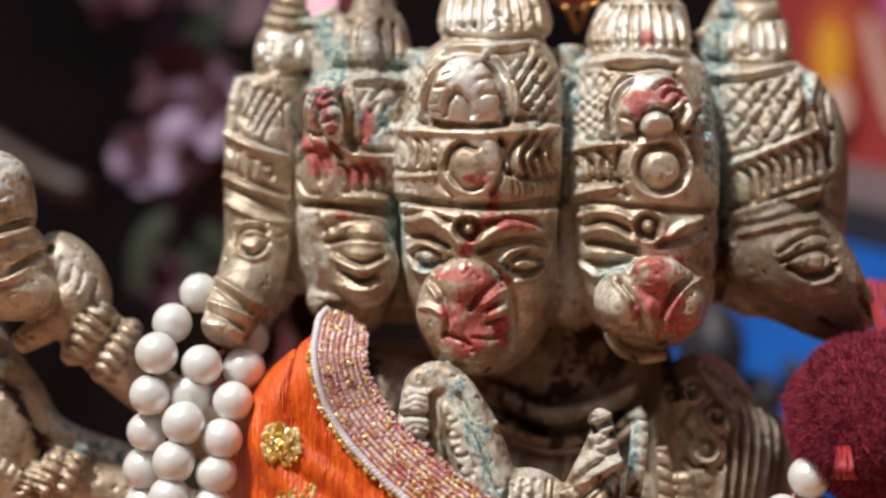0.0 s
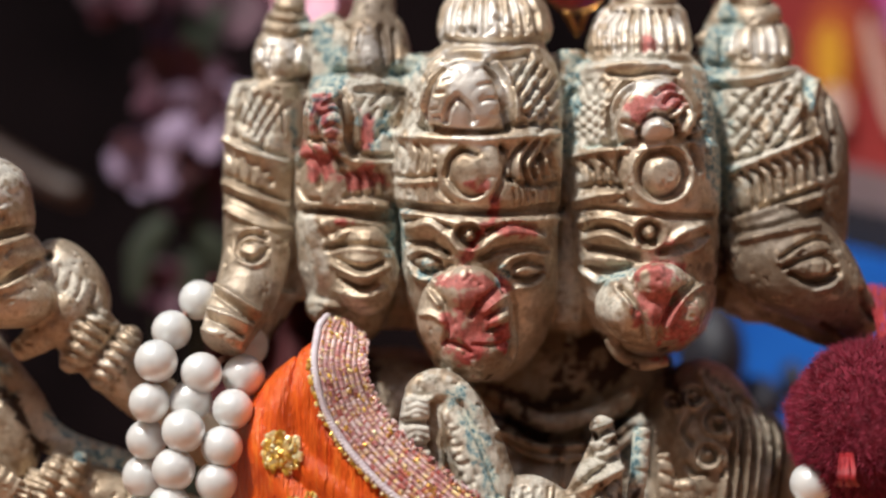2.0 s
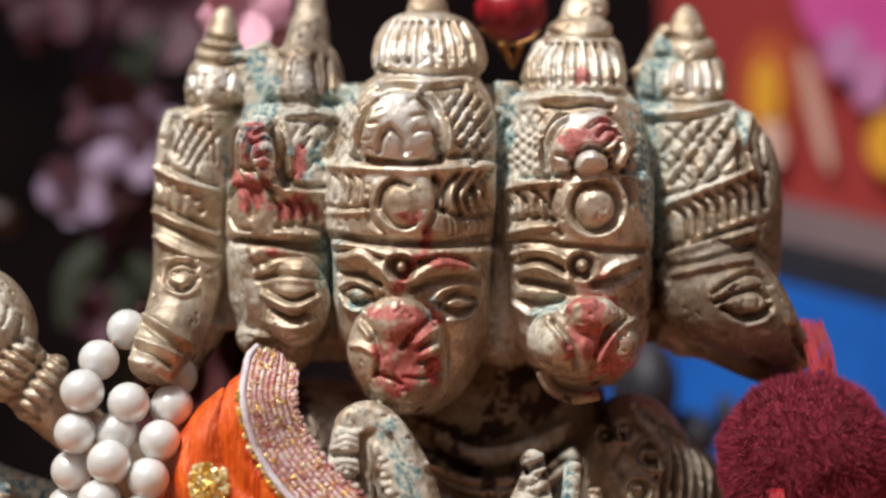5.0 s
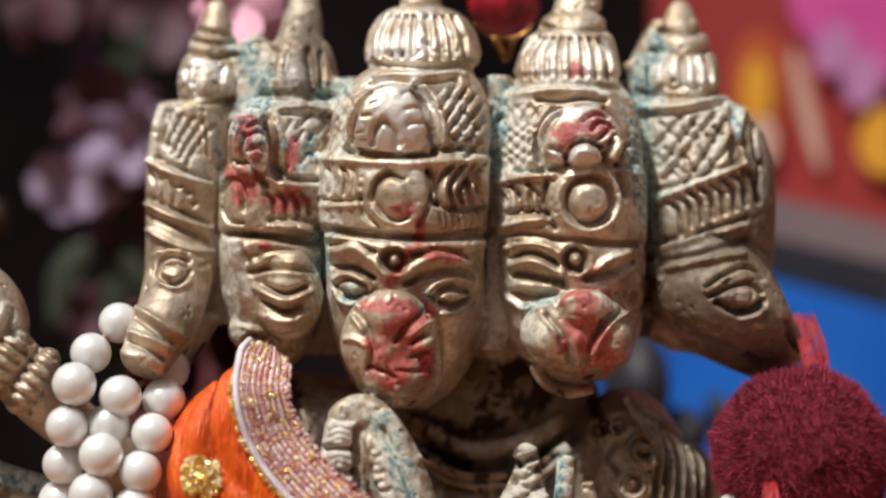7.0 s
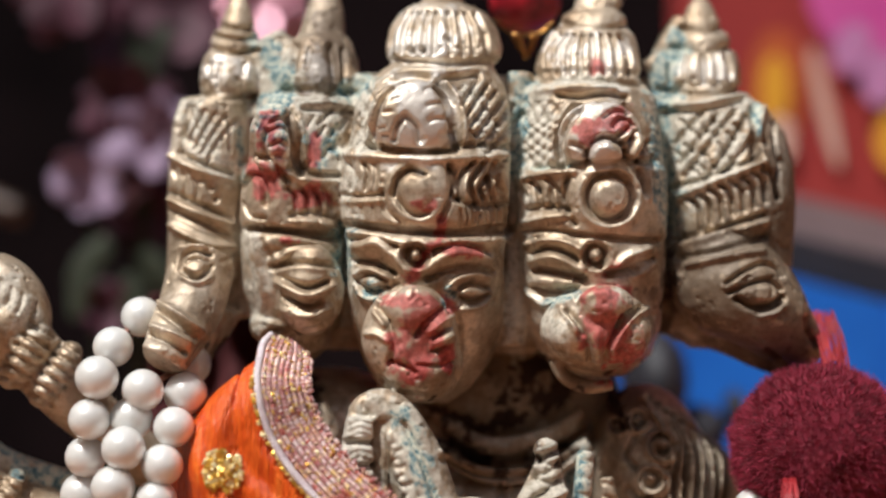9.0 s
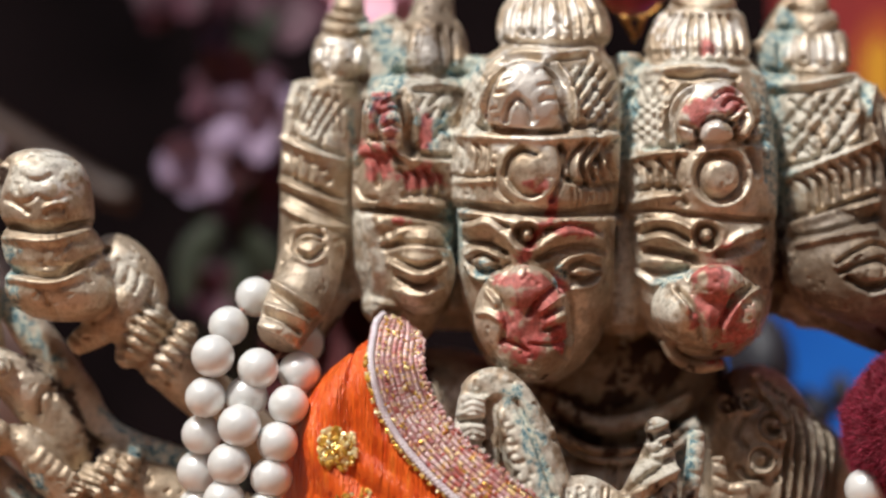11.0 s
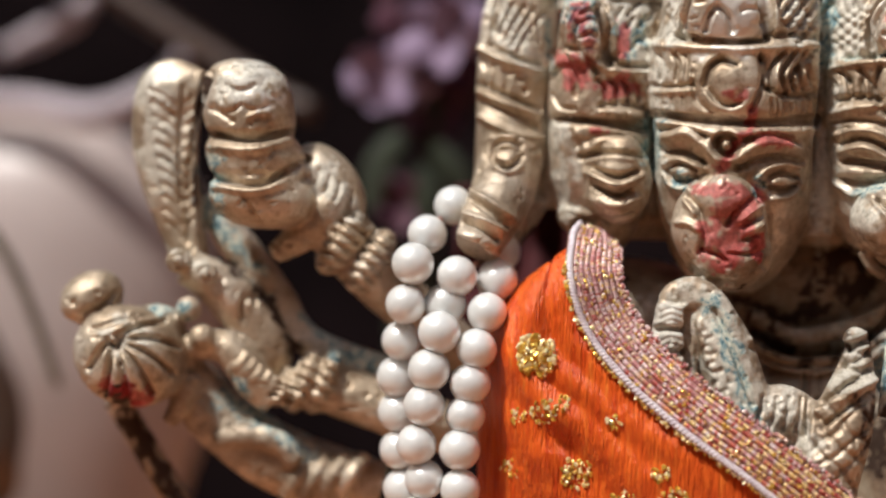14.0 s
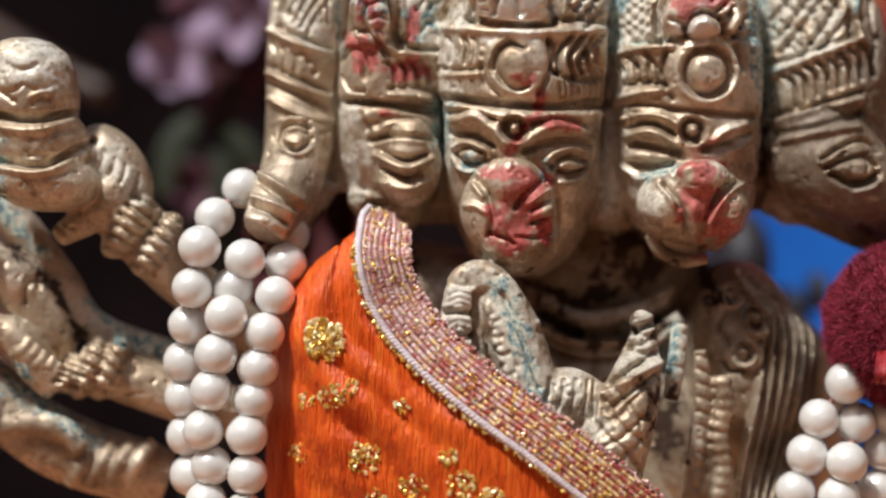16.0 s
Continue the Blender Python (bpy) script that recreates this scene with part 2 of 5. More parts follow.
def tube(bm, points, radii, seg=16, n=6, flat=1.0):
    """A round bar through places, radii in metres."""
    path = smooth_path(points, n)
    rad = [r.x for r in smooth_path([(r, 0, 0) for r in radii], n)]
    rows = []
    for i, c in enumerate(path):
        d = (path[min(i + 1, len(path) - 1)] - path[max(i - 1, 0)]).normalized()
        side = d.cross(Vector((0, 1, 0)))
        side = side.normalized() if side.length > 1e-4 else Vector((1, 0, 0))
        up = side.cross(d)
        rows.append([bm.verts.new(c + rad[i] * (math.cos(a) * side + flat * math.sin(a) * up)) for a in (2 * math.pi * k / seg for k in range(seg))])
    for a, b in zip(rows, rows[1:]):
        for i in range(seg):
            bm.faces.new((a[i], a[(i + 1) % seg], b[(i + 1) % seg], b[i]))
    bm.faces.new(list(reversed(rows[0])))
    bm.faces.new(rows[-1])


def bar(bm, uv, y, r, seg=16, n=6, flat=1.0):
    """A bar in plan units; y and r may be single numbers or one for each point."""
    ys = y if isinstance(y, (list, tuple)) else [y] * len(uv)
    rs = r if isinstance(r, (list, tuple)) else [r] * len(uv)
    tube(bm, [at(u, v, q) for (u, v), q in zip(uv, ys)], [q * K for q in rs], seg, n, flat)


def slab(bm, centre, size, m=None, bevel=0.0):
    r = bmesh.ops.create_cube(bm, size=1, matrix=Matrix.Translation(centre) @ (m or Matrix()) @ Matrix.Diagonal((*size, 1)))
    if bevel:
        es = list({e for v in r["verts"] for e in v.link_edges})
        bmesh.ops.bevel(bm, geom=es, offset=bevel, segments=2, affect="EDGES")


# ---- setting ----
bm = bmesh.new()
slab(bm, (0, 0.03, -0.01), (1.0, 0.46, 0.02), bevel=0.003)
tagged(mesh_object("floor", bm, SHELF, smooth=False), "varnished reddish-brown altar shelf", "shelf", kind="structure")
for name, centre, size, mat, label in (
        ("wall_north", (0, 0.27, 0.10), (1.12, 0.02, 1.16), DARK_WALL, "dark cloth-covered wall behind the altar"),
        # south, west and east walls are out of view, added to shape the brass reflections
        ("wall_south", (0, -0.97, 0.09), (1.16, 0.04, 1.18), PLASTER, "unseen plaster wall added opposite the altar to darken reflections"),
        ("wall_west", (-0.58, -0.345, 0.09), (0.04, 1.21, 1.18), PLASTER, "unseen plaster side wall added to warm and darken reflections"),
        ("wall_east", (0.58, -0.345, 0.09), (0.04, 1.21, 1.18), PLASTER, "unseen plaster side wall added to warm and darken reflections"),
        ("ground", (0, -0.35, -0.52), (1.2, 1.28, 0.04), SHELF, "reddish-brown floor below the altar")):
    bm = bmesh.new()
    slab(bm, centre, size)
    tagged(mesh_object(name, bm, mat, smooth=False), label, "floor" if name == "ground" else "wall", kind="structure")

# ---- the brass idol: forms first, then chased relief, then stains and painted shade ----


def wrap(bm, x, y, dx, dy, reach, back, r):
    """A band round an arm: across the arm by dx, dy on the arms' sheet, reach in plan units, back in millimetres."""
    pts, ys = [], []
    for a in (-120, -80, -40, 0, 40, 80, 120):
        s = math.sin(radians(a))
        pts.append(sheet(x + dx * reach * s, y + dy * reach * s))
        ys.append(back - reach * K / MM * math.cos(radians(a)))
    bar(bm, pts, ys, r, 16, 6)


def idol_forms():
    bm = bmesh.new()
    # middle head
    lathe(bm, [(872, -75, 18), (872, -62, 34), (872, -48, 40), (872, -40, 36), (872, -32, 62), (874, -20, 82), (875, 5, 100), (876, 40, 108), (875, 60, 104), (873, 70, 92),
               (868, 80, 104), (860, 105, 128), (857, 140, 141), (855, 190, 146), (850, 222, 147), (847, 224, 153), (845, 290, 154), (845, 352, 150), (846, 358, 141),
               (847, 372, 146), (848, 390, 143), (850, 470, 142), (852, 530, 136), (852, 590, 116), (850, 635, 86), (850, 662, 44)], 5.5, 0.78, bow=4.0)
    blob(bm, 822, 548, 1.2, 86, 92, 3.6)
    blob(bm, 828, 502, -1.0, 58, 44, 2.0)
    blob(bm, 772, 556, 0.9, 36, 50, 2.4, -10)
    blob(bm, 874, 550, 0.0, 30, 44, 2.4, 8)
    blob(bm, 838, 596, 1.6, 80, 68, 3.8)
    blob(bm, 820, 166, 0.5, 78, 72, 1.9)
    # head with the ringed medallion
    lathe(bm, [(1150, -80, 20), (1150, -62, 42), (1148, -40, 46), (1142, -34, 40), (1140, -20, 60), (1138, 0, 64), (1136, 10, 80), (1132, 40, 92), (1130, 75, 100), (1130, 86, 92),
               (1128, 96, 104), (1132, 120, 122), (1136, 180, 130), (1138, 245, 132), (1138, 250, 138), (1140, 365, 138), (1142, 372, 130), (1142, 390, 135), (1142, 450, 132),
               (1144, 520, 126), (1148, 575, 104), (1150, 612, 56)], 7.0, 0.78, bow=4.0)
    blob(bm, 1152, 532, 2.6, 104, 74, 4.4)
    blob(bm, 1165, 488, -0.4, 50, 36, 2.4)
    blob(bm, 1102, 542, 1.2, 38, 46, 2.8, -16)
    blob(bm, 1210, 542, 1.2, 38, 46, 2.8, 16)
    bar(bm, [(1075, 585), (1095, 615), (1135, 632), (1180, 628)], 3.5, [12, 14, 14, 10])
    blob(bm, 1152, 190, 1.7, 76, 62, 1.8)
    # hawk-like head
    lathe(bm, [(666, -90, 26), (666, -45, 30), (665, -12, 38), (663, 8, 42), (661, 20, 43), (660, 30, 56), (660, 60, 69), (660, 95, 74), (658, 112, 70), (655, 122, 52),
               (640, 132, 84), (632, 180, 94), (626, 255, 96), (622, 262, 102), (618, 355, 100), (616, 362, 92), (616, 380, 96), (618, 470, 92), (622, 530, 78), (625, 570, 56), (628, 594, 26)], 8.5, 0.85, bow=4.0)
    blob(bm, 648, 470, 5.5, 60, 80, 3.6)
    blob(bm, 580, 205, 4.4, 46, 66, 1.7)
    blob(bm, 582, 536, 9.0, 44, 34, 2.6, 20)
    # elephant head
    lathe(bm, [(518, -46, 10), (516, -36, 18), (515, -10, 28), (514, 6, 33), (513, 12, 29), (511, 18, 42), (509, 42, 46), (507, 50, 42), (502, 62, 50), (500, 100, 55), (499, 122, 52), (496, 130, 42),
               (478, 136, 62), (468, 180, 66), (462, 250, 68), (460, 300, 68), (460, 360, 66), (460, 440, 68), (456, 500, 66), (450, 540, 50), (446, 560, 24)], 11.0, 0.95, bow=3.0)
    bar(bm, [(458, 420), (440, 500), (412, 555), (394, 596)], [8.5, 6.0, 3.5, 2.0], [62, 60, 52, 42])
    bar(bm, [(500, 500), (482, 550), (462, 590)], [10, 10, 9.5], [34, 24, 14])
    # boar head
    lathe(bm, [(1328, -58, 10), (1328, -45, 22), (1329, -20, 35), (1330, -8, 38), (1330, -4, 31), (1331, 4, 50), (1333, 22, 54), (1333, 30, 48), (1335, 40, 63), (1334, 70, 72), (1333, 96, 74), (1334, 104, 60),
               (1340, 114, 78), (1358, 138, 96), (1374, 180, 112), (1384, 240, 120), (1387, 300, 120), (1387, 400, 116), (1380, 480, 104), (1366, 536, 80), (1352, 562, 40)], 11.0, 0.85, bow=3.0)
    bar(bm, [(1310, 390), (1372, 440), (1432, 480), (1486, 532), (1524, 568)], [13, 8.2, 7.2, 8.6, 10.2], [70, 98, 88, 62, 40], 28)
    bar(bm, [(1300, 500), (1380, 530), (1450, 570), (1490, 602)], [13, 11, 10, 10.2], [52, 44, 34, 16])
    blob(bm, 1535, 545, 9.6, 20, 36, 1.6, -20)
    # web of metal that joins the heads
    slab(bm, at(930, 330, 14), (760 * K, 0.007, 520 * K), bevel=0.002)
    bar(bm, [(560, 30), (600, 100), (570, 180)], 13, [40, 60, 50])
    bar(bm, [(735, 90), (720, 200), (705, 380), (705, 470)], 9.5, [26, 24, 20, 18])
    bar(bm, [(1010, 80), (1005, 220), (1003, 400), (1000, 560)], 8.5, [26, 22, 20, 30])
    bar(bm, [(1240, 50), (1262, 90), (1266, 200), (1275, 340)], 12, [20, 26, 26, 30])
    bar(bm, [(1262, 60), (1285, 20), (1300, -20)], 14, [26, 30, 20])
    bar(bm, [(520, 160), (530, 300), (525, 450), (535, 520)], 11.5, [22, 18, 16, 18])
    # neck, shoulders, chest
    blob(bm, 1000, 640, 18, 210, 120, 6)
    blob(bm, 980, 1000, 18, 330, 310, 10)
    blob(bm, 1250, 800, 14, 120, 190, 9, -8)
    blob(bm, 680, 720, 17, 190, 130, 8)
    bar(bm, [(880, 690), (960, 735), (1060, 720), (1130, 680)], 11.5, [14, 16, 16, 14])
    bar(bm, [(870, 740), (960, 790), (1080, 775), (1140, 730)], 10.5, [14, 16, 16, 14])
    blob(bm, 1130, 770, 19, 110, 100, 6)
    blob(bm, 1335, 930, 21, 120, 240, 8)
    # raised hand on the chest
    bar(bm, [(745, 690), (742, 760), (746, 840), (765, 920)], -1.2, [34, 40, 44, 50])
    bar(bm, [(802, 690), (832, 760), (858, 850), (880, 940)], [-0.4, -0.8, -0.8, -0.4], [38, 50, 56, 66], 20)
    blob(bm, 784, 676, -0.4, 48, 24, 2.2)
    bar(bm, [(880, 900), (930, 872), (985, 900), (1010, 960)], [0, -0.6, -0.4, 0], [40, 46, 40, 36])
    bar(bm, [(726, 688), (748, 668), (784, 664), (822, 698), (852, 765), (886, 865)], [-0.6, -1.0, -1.2, -1.6, -2.0, -2.2], [18, 22, 24, 24, 22, 20], 20)
    # second hand with its bracelet
    bar(bm, [(1066, 738), (1066, 776), (1058, 830), (1036, 910), (1005, 1000), (985, 1100)], [0, -0.6, -1.2, -1.5, -1.2, -0.5], [17, 27, 42, 58, 68, 72], 24)
    blob(bm, 1062, 742, -0.4, 22, 20, 1.2)
    bar(bm, [(1133, 745), (1130, 800), (1120, 880)], [3.5, 3.0, 3], [16, 17, 15])
    bar(bm, [(1170, 790), (1178, 860), (1170, 960), (1160, 1060)], 3.5, [14, 18, 18, 18])
    for i in range(12):
        blob(bm, 1212 + 5 * math.sin(i), 846 + 20 * i, 3.0, 20, 13, 1.0, 0, 14, 10)
    # locks and folds on the shoulder
    for i in range(6):
        bar(bm, [(1236 + 13 * i, 640 + 9 * i), (1282 + 17 * i, 716 + 7 * i), (1280 + 17 * i, 850), (1252 + 16 * i, 1000), (1240 + 14 * i, 1100)], [9 + i, 6.5 + 0.9 * i, 6 + 0.9 * i, 6 + 0.8 * i, 6], [6, 9, 11, 11, 11])
    for u, v, r in ((1226, 690, 18), (1268, 735, 24), (1250, 794, 20)):
        bar(bm, [(u + r * math.cos(a) * (1 - a / 9), v + r * math.sin(a) * (1 - a / 9)) for a in (0, 1, 2, 3, 4, 5, 6)], 5.0, 6, 8, 3)
    # upper arm, fist and mace
    S = lambda *p: [sheet(x, y) for x, y in p]
    bar(bm, S((465, 380), (512, 460), (562, 522), (630, 592), (760, 700)), [7, 6.6, 6.6, 9, 12], [50, 58, 58, 52, 46])
    for x, y in ((532, 502), (585, 535)):
        wrap(bm, x, y, -0.58, 0.81, 46, 6.2, 23)
    bar(bm, S((410, 522), (470, 480), (520, 420), (500, 360)), [6, 5, 5, 6], [20, 34, 36, 26])
    lathe(bm, [(*sheet(x, y), w) for x, y, w in ((352, 172, 24), (353, 182, 52), (356, 200, 74), (360, 232, 84), (364, 276, 86), (367, 300, 82), (369, 309, 74), (371, 320, 84),
                                                 (375, 345, 92), (379, 372, 88), (381, 383, 78), (383, 396, 92), (388, 425, 100), (392, 452, 88), (396, 470, 60), (398, 478, 24))], 3.6, 0.9)
    blob(bm, *sheet(512, 400), 6.5, 56, 92, 3.2, -36)
    # feathered leaf beside the mace
    bar(bm, S((270, 205), (225, 235), (215, 330), (236, 440), (262, 540)), 8, [40, 66, 64, 50, 34], 20, 8, 0.45)
    blob(bm, *sheet(232, 232), 8, 72, 54, 2.0, -28)
    bar(bm, S((285, 190), (268, 260), (262, 380), (268, 520)), 7.0, [10, 12, 13, 12])
    bar(bm, S((285, 420), (345, 500), (420, 600), (480, 680), (640, 740)), 10, [26, 36, 34, 30, 30])
    # second hand, knuckles, wrist and forearm
    bar(bm, S((245, 545), (305, 575), (365, 630), (400, 690), (405, 740)), [6, 7, 8.4, 9, 9], [32, 44, 52, 50, 34])
    for x, y in ((232, 535), (280, 558)):
        blob(bm, *sheet(x, y), 4.4, 24, 24, 1.3, 0, 18, 12)
    for x, y in ((252, 622), (275, 672)):
        blob(bm, *sheet(x, y), 4.6, 25, 25, 1.4, 0, 18, 12)
    bar(bm, S((245, 690), (320, 690), (370, 750), (410, 790)), 6.0, [26, 32, 36, 30])
    for i in range(6):
        bar(bm, S((322 + 15 * i, 734 + 11 * i), (345 + 15 * i, 722 + 11 * i), (362 + 13 * i, 700 + 11 * i)), [4.8, 4.2, 4.8], 8, 10, 4)
    for x, y, h in ((430, 762, 22), (464, 752, 46), (500, 752, 48)):
        wrap(bm, x, y, -0.42, 0.9, h, 7.6, 18)
    bar(bm, S((450, 745), (520, 765), (640, 805), (780, 850)), [8, 8, 9, 12], [46, 50, 52, 50])
    # lower fist, its ball and forearm
    blob(bm, *sheet(143, 708), 4, 108, 94, 5.0, 20)
    bar(bm, S((70, 620), (110, 650), (150, 690)), 5.5, [36, 40, 40])
    blob(bm, *sheet(74, 600), 5, 62, 48, 3.0, -28)
    blob(bm, *sheet(190, 655), 6, 60, 44, 3)
    bar(bm, S((120, 780), (160, 850), (215, 940), (270, 1020)), 9, [28, 26, 26, 24])
    bar(bm, S((225, 700), (270, 770), (340, 840), (440, 900), (600, 950)), [8, 9, 9.5, 10, 12], [40, 56, 62, 66, 60])
    bar(bm, S((215, 830), (240, 790), (262, 740)), 6.0, [16, 22, 20])
    bar(bm, S((300, 862), (360, 850), (420, 862), (450, 900)), 6.4, [16, 24, 24, 18])
    for i in range(4):
        bar(bm, S((430 + 32 * i, 960), (455 + 32 * i, 920), (480 + 32 * i, 885)), [8, 7, 9], 15, 12, 4)
    bmesh.ops.recalc_face_normals(bm, faces=bm.faces)
    return bm


class Relief:
    """Chasing on the front of a mesh: grooves and ridges that follow lines of the plan."""

    def __init__(self, co, no):
        self.co, self.no = co, no
        d = 1 + co[:, 1] / EYE_BACK
        self.u = co[:, 0] / (K * d) + 784
        self.v = 441 - (co[:, 2] - 0.1) / (K * d)
        self.front = np.clip((-no[:, 1] - 0.05) / 0.35, 0, 1)
        self.push = np.zeros(len(co))

    def near(self, line, reach):
        p = np.array(line, float)
        ok = np.nonzero((self.u > p[:, 0].min() - reach) & (self.u < p[:, 0].max() + reach) & (self.v > p[:, 1].min() - reach) & (self.v < p[:, 1].max() + reach))[0]
        q = np.stack([self.u[ok], self.v[ok]], 1)
        best = np.full(len(ok), 1e9)
        for a, b in zip(p, p[1:]):
            ab = b - a
            t = np.clip(((q - a) @ ab) / max(ab @ ab, 1e-9), 0, 1)
            best = np.minimum(best, np.linalg.norm(q - a - t[:, None] * ab, axis=1))
        return ok, best

    def line(self, points, width, height):
        """Width and height in plan units; a height below nothing cuts a groove."""
        p = [(q.x, q.y) for q in smooth_path([(a, b, 0) for a, b in points], 5)] if len(points) > 2 else points
        ok, d = self.near(p, 3 * width)
        self.push[ok] += height * np.exp(-(d / width) ** (3 if height < 0 else 2))

    def disc(self, u, v, ru, rv, height, edge=0.25):
        ok = np.nonzero((abs(self.u - u) < ru * 1.6) & (abs(self.v - v) < rv * 1.6))[0]
        r = np.hypot((self.u[ok] - u) / ru, (self.v[ok] - v) / rv)
        self.push[ok] += height * np.clip((1 + edge - r) / (2 * edge), 0, 1)

    def ring(self, u, v, ru, rv, width, height, a0=0, a1=360):
        n = 20
        p = [(u + ru * math.cos(radians(a0 + (a1 - a0) * i / n)), v + rv * math.sin(radians(a0 + (a1 - a0) * i / n))) for i in range(n + 1)]
        ok, d = self.near(p, 3 * width)
        self.push[ok] += height * np.exp(-(d / width) ** 2)

    def comb(self, a, b, n, du, dv, width, height, wobble=3):
        """n short strokes from a to b, each going du, dv."""
        rng = random.Random(int(a[0] * 7 + a[1]))
        for i in range(n):
            t = i / max(n - 1, 1)
            u, v = a[0] + (b[0] - a[0]) * t + rng.uniform(-wobble, wobble), a[1] + (b[1] - a[1]) * t
            self.line([(u, v), (u + du * 0.5 + wobble, v + dv * 0.5), (u + du, v + dv)], width, height * rng.uniform(0.75, 1.2))

    def net(self, corners, spacing, width, depth, slope=1.0):
        """Crossed diagonal grooves inside four corners."""
        p = np.array(corners, float)
        ok = np.nonzero((self.u > p[:, 0].min()) & (self.u < p[:, 0].max()) & (self.v > p[:, 1].min()) & (self.v < p[:, 1].max()))[0]
        u, v = self.u[ok], self.v[ok]
        inside = np.full(len(ok), 1e9)
        for a, b in zip(p, np.roll(p, -1, 0)):
            e = b - a
            inside = np.minimum(inside, ((u - a[0]) * -e[1] + (v - a[1]) * e[0]) / np.hypot(*e))
        k = math.hypot(1, slope)
        wav = 5 * np.sin(v / 17 + u / 40) + 4 * np.sin(u / 13) + 3 * np.sin(v / 7)
        for s in (1, -1):
            d = (v + s * slope * u + wav) / k
            d = np.abs((d + spacing / 2) % spacing - spacing / 2)
            self.push[ok] -= depth * np.exp(-(d / width) ** 2) * np.clip(inside / 6, 0, 1)

    def place(self):
        push = 1.2 * self.push * K * self.front
        out = self.co.copy()
        way = 0.6 * self.no + 0.4 * np.array([0, -1, 0])
        out += way * push[:, None]
        return out


def chase(r):
    def cut(w, d, *p):
        r.line(list(p), w, -d)

    def rise(w, h, *p):
        r.line(list(p), w, h)
    # middle head: fluted dome
    for u in (782, 802, 822, 840, 858, 886, 908, 926, 948):
        cut(4.5, 10, (u + (868 - u) * 0.22, -22), (u, 10), (u - (868 - u) * 0.06, 50))
    for u, v in ((880, 22), (836, 42), (815, 44)):
        r.disc(u, v, 5, 5, -9, 0.5)
    cut(6, 9, (770, 60), (870, 67), (980, 58))
    # plaque on the hat
    r.disc(822, 170, 60, 62, 5, 0.12)
    cut(4, 9, (750, 212), (753, 178), (766, 140), (786, 110), (806, 98))
    cut(7.5, 17, (862, 102), (880, 130), (891, 165), (897, 208))
    rise(5, 8, (876, 98), (898, 126), (911, 162), (913, 204))
    rise(5, 6, (742, 200), (748, 160), (764, 122))
    cut(5, 9, (788, 93), (820, 90), (850, 93)), cut(5, 11, (872, 95), (900, 90), (935, 84))
    rise(6, 6, (790, 82), (870, 82), (950, 78))
    for p in (((800, 113), (810, 110), (818, 114)), ((842, 114), (852, 110), (862, 113)), ((784, 134), (794, 131)), ((846, 142), (862, 138), (876, 138)), ((772, 156), (784, 154)),
              ((850, 170), (864, 165), (882, 166)), ((762, 184), (772, 182)), ((768, 196), (778, 196)), ((870, 192), (884, 194))):
        cut(3, 5, *p)
    cut(5, 11, (808, 160), (794, 180), (788, 204)), cut(5.5, 11, (814, 166), (828, 182), (834, 205))
    cut(5.5, 14, (742, 213), (790, 221), (850, 223), (898, 219)), cut(6, 12, (902, 212), (945, 207), (992, 213))
    for k in range(6):
        cut(4.5, 10, (938 + 15 * k, 92 + 12 * k), (918 + 10 * k, 122 + 18 * k), (908 + 9 * k, 140 + 17 * k))
    for u, v in ((930, 120), (952, 145), (938, 165), (970, 168), (955, 190), (948, 118), (978, 195), (930, 190)):
        cut(3.5, 6, (u - 7, v - 5), (u + 7, v + 6))
    r.net([(735, 110), (760, 110), (742, 205), (712, 205)], 22, 3.4, 3.0, 1.5)
    # hat band
    rise(7, 8, (697, 230), (850, 237), (992, 227))
    for u in (712, 738, 754):
        cut(4, 8 if u < 750 else 4, (u - 2, 246), (u + 4, 262), (u, 292))
    cut(5, 9, (697, 301), (730, 304), (766, 300)), rise(5, 5, (697, 313), (766, 310))
    for u in (712, 732, 752):
        cut(3, 3, (u, 318), (u + 2, 346))
    for p in (((886, 246), (897, 264), (894, 300)), ((930, 240), (906, 268), (906, 306)), ((950, 238), (926, 278), (936, 312)), ((958, 264), (942, 285), (950, 306)), ((968, 240), (958, 270), (966, 302)),
              ((986, 236), (970, 262), (986, 300))):
        cut(4.6, 13, *p)
    rise(4, 7, (918, 262), (914, 285), (918, 306)), rise(4, 6, (976, 250), (964, 285), (976, 306))
    cut(5.5, 14, (900, 306), (940, 317), (988, 311))
    r.comb((908, 324), (984, 320), 8, 2, 28, 3.6, -6, 2)
    r.disc(832, 292, 56, 56, 5, 0.12)
    cut(5.5, 15, (789, 300), (796, 272), (818, 256), (842, 262)), r.disc(826, 292, 27, 28, 5, 0.3)
    cut(4.5, 9, (796, 308), (810, 326), (832, 336), (852, 331))
    cut(4, 7, (768, 292), (776, 328), (804, 350)), cut(5, 10, (886, 250), (889, 300), (872, 344))
    cut(7, 15, (697, 352), (780, 361), (890, 366), (992, 356)), rise(7, 10, (714, 364), (780, 378), (850, 386), (992, 375))
    # brows, middle eye, eyes
    rise(10, 14, (728, 392), (758, 386), (786, 400), (814, 428)), cut(4, 8, (718, 379), (758, 374), (792, 390)), cut(5.5, 13, (724, 416), (760, 421), (792, 438))
    rise(4, 8, (726, 440), (746, 431), (770, 438), (784, 448)), r.disc(752, 453, 20, 9, 8, 0.3)
    cut(4, 9, (729, 450), (750, 441), (776, 452)), cut(4.5, 11, (733, 456), (755, 469), (777, 462)), rise(4.5, 9, (727, 458), (738, 477), (766, 486))
    r.disc(790, 468, 14, 16, -6, 0.6)
